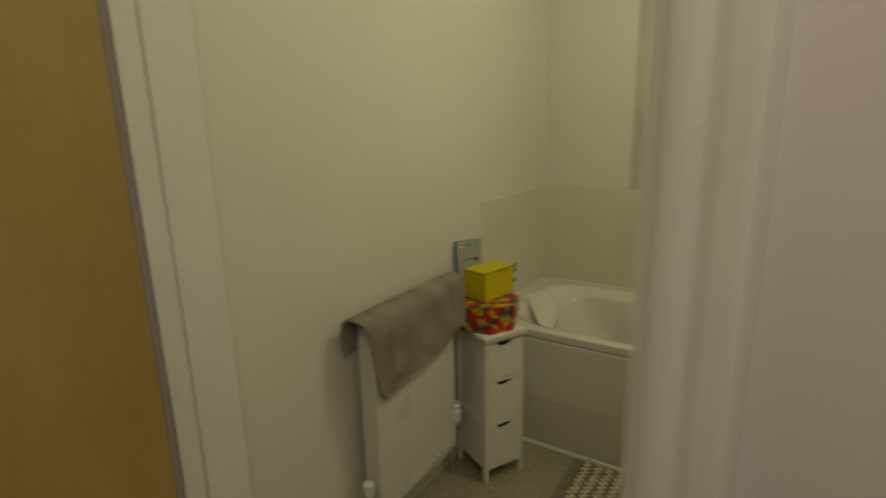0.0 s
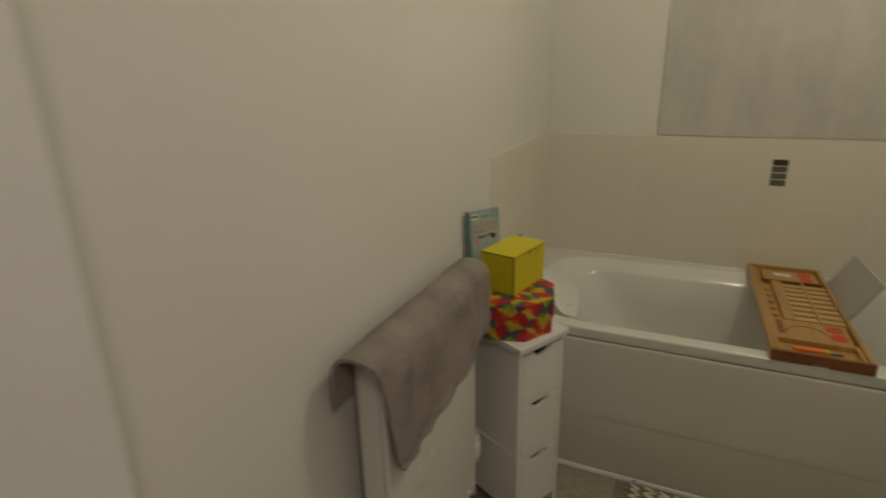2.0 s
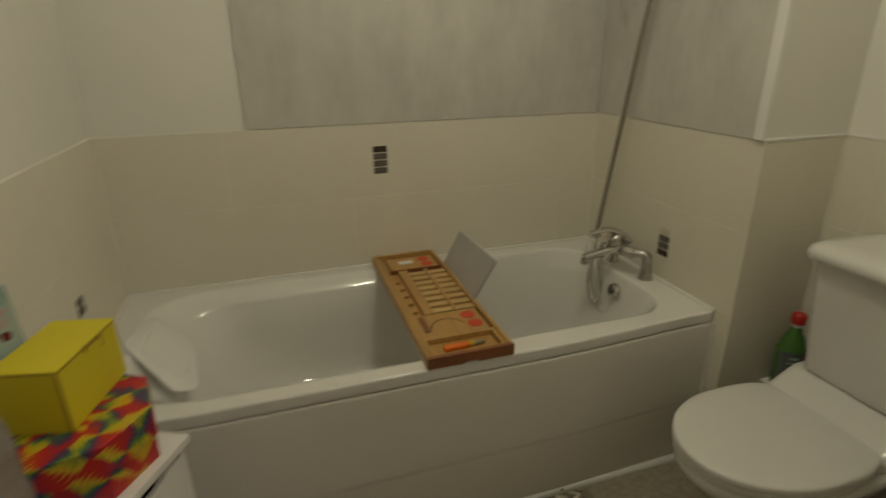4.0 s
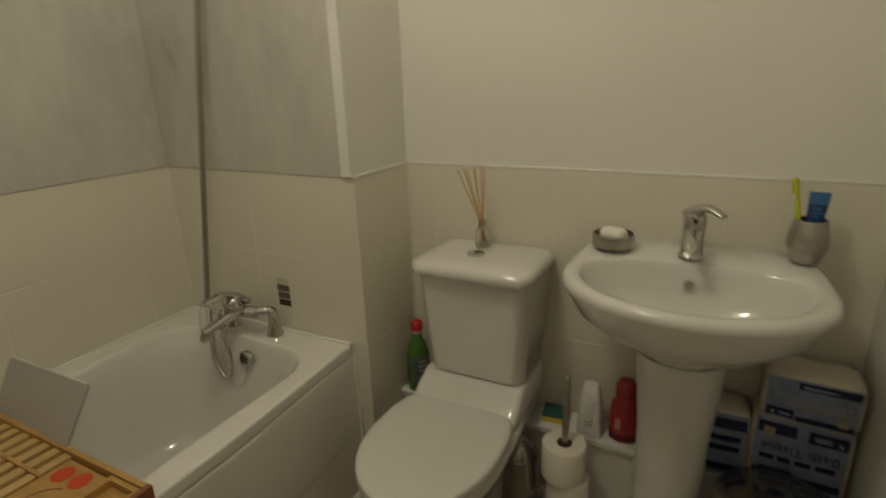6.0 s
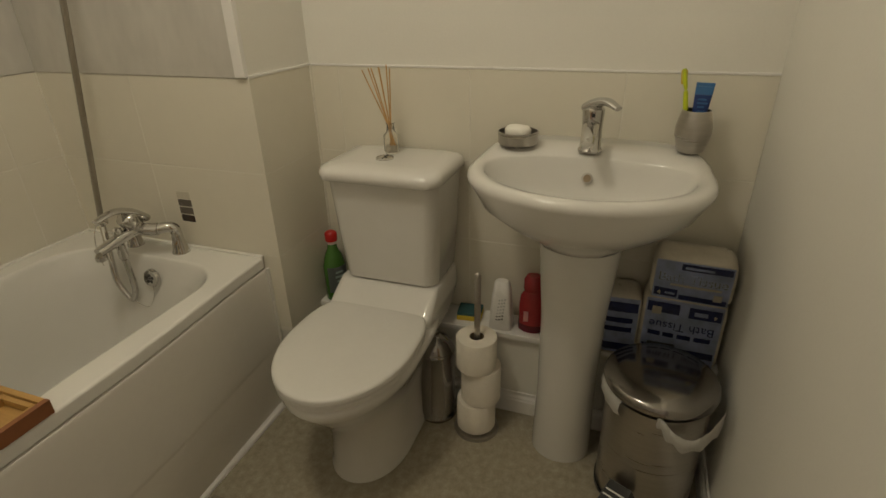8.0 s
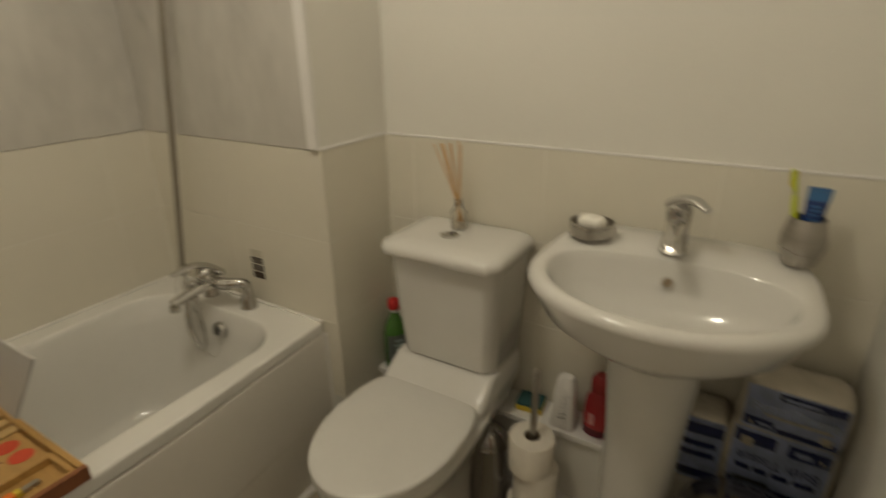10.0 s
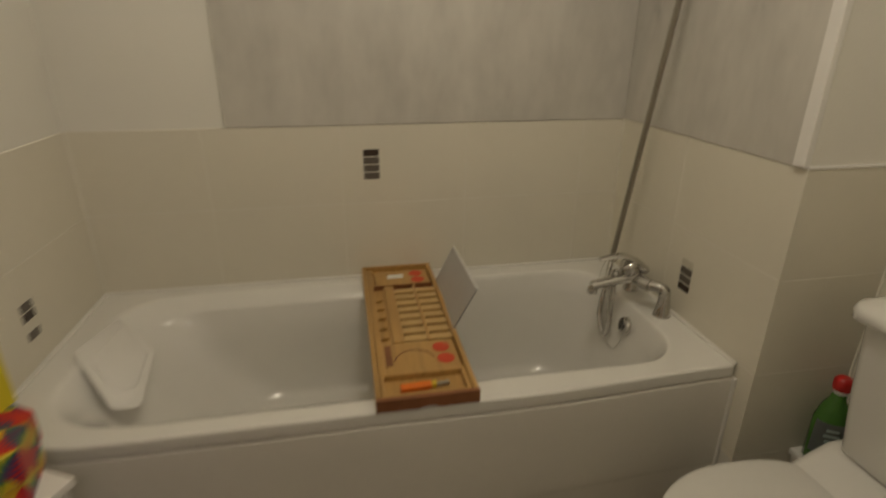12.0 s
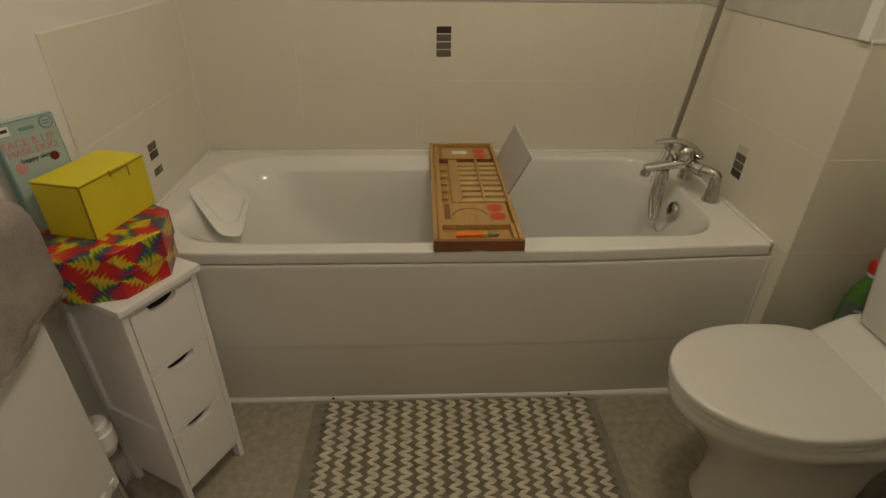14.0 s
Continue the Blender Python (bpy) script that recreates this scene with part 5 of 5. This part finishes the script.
for z, q in ((0.355, 0.1235), (0.346, 0.134), (0.328, 0.137), (0.306, 0.130)):
    ring = []
    for k in range(40):
        a = radians(84 + 54 * k / 39)
        droop = 0.020 * max(0, math.sin(a * 2 + 0.6)) + 0.010 * noise.noise(Vector((math.cos(a) * 3, math.sin(a) * 3, 2)))
        rr = q + 0.004 * noise.noise(Vector((math.cos(a) * 7, math.sin(a) * 7, z * 40)))
        ring.append(Vector((rr * math.cos(a), rr * math.sin(a), z - droop * (0.351 - z) / 0.05)))
    rings.append(ring)
loft(rings, closed=False, bm=bm)
bmesh.ops.solidify(bm, geom=bm.faces[:], thickness=0.0012)
part("liner", bm, BAG, bin_1, "white plastic bin liner folded over the edge", True, 80)
def bag_loop(pts, name="liner_handle"):
    line = smooth_line(pts, 8)
    b = bmesh.new()
    rows = []
    for i, p in enumerate(line):
        dn = Vector((0, 0, -1)) * (0.030 + 0.020 * i / len(line) + 0.006 * math.sin(i * 0.7))
        o = Vector((0.003 * noise.noise(p * 40), 0.003 * noise.noise(p * 40 + Vector((9, 0, 0))), 0))
        rows.append([p + o, p + dn * 0.5 + o * 2 + Vector((-0.004, 0, 0)), p + dn - o])
    loft(rows, closed=False, bm=b)
    bmesh.ops.solidify(b, geom=b.faces[:], thickness=0.0012)
    return part(name, b, BAG, bin_1, "loose white bag handle", True, 80)
bag_loop([(-0.122, 0.008, 0.357), (-0.138, -0.006, 0.354), (-0.147, -0.032, 0.333), (-0.142, -0.070, 0.323), (-0.124, -0.104, 0.345), (-0.094, -0.130, 0.374), (-0.062, -0.136, 0.386)])

# ---- wall tiles ----
GAP, THICK = 0.0022, 0.0065
tile_meshes = {}


def tile_mesh(wd, ht):
    """A tile with eased edges, its face towards -y, from its lower left corner."""
    key = (round(wd, 4), round(ht, 4))
    if key not in tile_meshes:
        b = box(GAP / 2, wd - GAP / 2, -THICK, 0.0, GAP / 2, ht - GAP / 2)
        bmesh.ops.bevel(b, geom=[e for e in b.edges if all(v.co.y < -0.001 for v in e.verts)], offset=0.0012, segments=1, affect="EDGES")
        me = bpy.data.meshes.new("tile")
        b.to_mesh(me)
        b.free()
        me.materials.append(TILE)
        tile_meshes[key] = me
    return tile_meshes[key]


ROWS_Z = [0.042, 0.292, 0.542, 0.792]


def tile_run(wall, m, cuts, rows):
    for z in rows:
        for a, b in zip(cuts, cuts[1:]):
            ob = new("tile", tile_mesh(b - a, 0.25))
            ob.parent = wall
            ob.matrix_world = m @ Matrix.Translation((a, 0, z))


def mosaic(wall, m, x, z, mats):
    """A column of small mosaic strips set into the tiles; x, z: its upper left corner."""
    for k, mt in enumerate(mats):
        if mt is None:
            continue
        b = box(x, x + 0.049, -THICK - 0.0012, -THICK + 0.001, z - 0.0245 * (k + 1) + 0.003, z - 0.0245 * k, 0.0006, 1)
        ob = part("mosaic_strip", b, mt, wall)
        ob.matrix_world = m


BACK = pose(0, 0.0065, 0)
tile_run(wall_back, BACK, [0.0, 0.357, 0.757, 1.157, 1.557, 1.700], (0.542, 0.792))
mosaic(wall_back, BACK, 0.827, 0.966, (MOSAIC_DARK, MOSAIC, MOSAIC, MOSAIC))
LEFT = pose(-0.0065, 0, 0, 0, 0, 90)
tile_run(wall_left, LEFT, [-0.696, -0.400, 0.0], (0.542, 0.792))
mosaic(wall_left, LEFT, -0.408, 0.703, (MOSAIC, MOSAIC_DARK, None, MOSAIC))
TAP = pose(1.7065, 0, 0, 0, 0, -90)
tile_run(wall_tap, TAP, [0.0, 0.357, 0.757], (0.292, 0.542, 0.792))
mosaic(wall_tap, TAP, 0.424, 0.714, (MOSAIC_PALE, MOSAIC, MOSAIC, MOSAIC_DARK))
RET = pose(0, -0.7505, 0)
tile_run(wall_tap, RET, [1.7000, 1.979], ROWS_Z)
RIGHT = pose(1.9865, 0, 0, 0, 0, -90)
tile_run(wall_right, RIGHT, [0.757, 0.850, 1.250, 1.650, 1.979], (0.292, 0.542, 0.792))
# grout beds behind the tiles and the white strip along their top
for nm, b in (("grout_bed", box(0.0, 1.7, 0.0009, 0.0058, 0.50, TT)), ("grout_bed", box(-0.0058, -0.0009, -0.696, 0.0, 0.50, TT)), ("grout_bed", box(1.7009, 1.7058, -0.756, 0.0, 0.28, TT)),
              ("grout_bed", box(1.7015, 1.985, -0.7561, -0.7515, 0.0, TT)), ("grout_bed", box(1.9809, 1.9858, -1.979, -0.757, 0.28, TT))):
    tagged(part(nm, b, GROUT), "pale grout bed between the wall tiles", "grout", kind="structure")
for b in (box(1.6985, 1.984, -0.7585, -0.7512, TT, TT + 0.007, 0.002), box(1.9785, 1.9857, -1.979, -0.760, TT, TT + 0.006, 0.002)):
    tagged(part("trim", b, GLOSS), "white sealant strip along the tile top", "trim", kind="structure")
for b in (box(-0.001, 0.004, -0.004, 0.001, R, TT, 0.0015), box(1.696, 1.701, -0.004, 0.001, R, TT, 0.0015), box(1.975, 1.980, -0.761, -0.756, 0.3, TT, 0.0015)):
    tagged(part("grout_bead", b, GROUT), "pale grout bead in the tiled corner", "grout", kind="structure")
tagged(part("trim", box(1.6998, 1.7045, -0.7572, -0.7520, 0.0, TT - 0.0005), TILE), "cream filled tile corner", "trim", kind="structure")
for b in (box(0.0, 1.7, -0.0115, 0.001, R - 0.004, R + 0.005, 0.0035), box(-0.001, 0.0115, -0.697, -0.0115, R - 0.004, R + 0.005, 0.0035), box(1.6885, 1.701, -0.699, -0.0115, R - 0.004, R + 0.005, 0.0035), box(1.693, 1.7005, -0.713, -0.702, 0.016, 0.500, 0.003)):
    tagged(part("sealant", b, SEAL), "white silicone sealant between bath and tiles", "sealant", kind="structure")
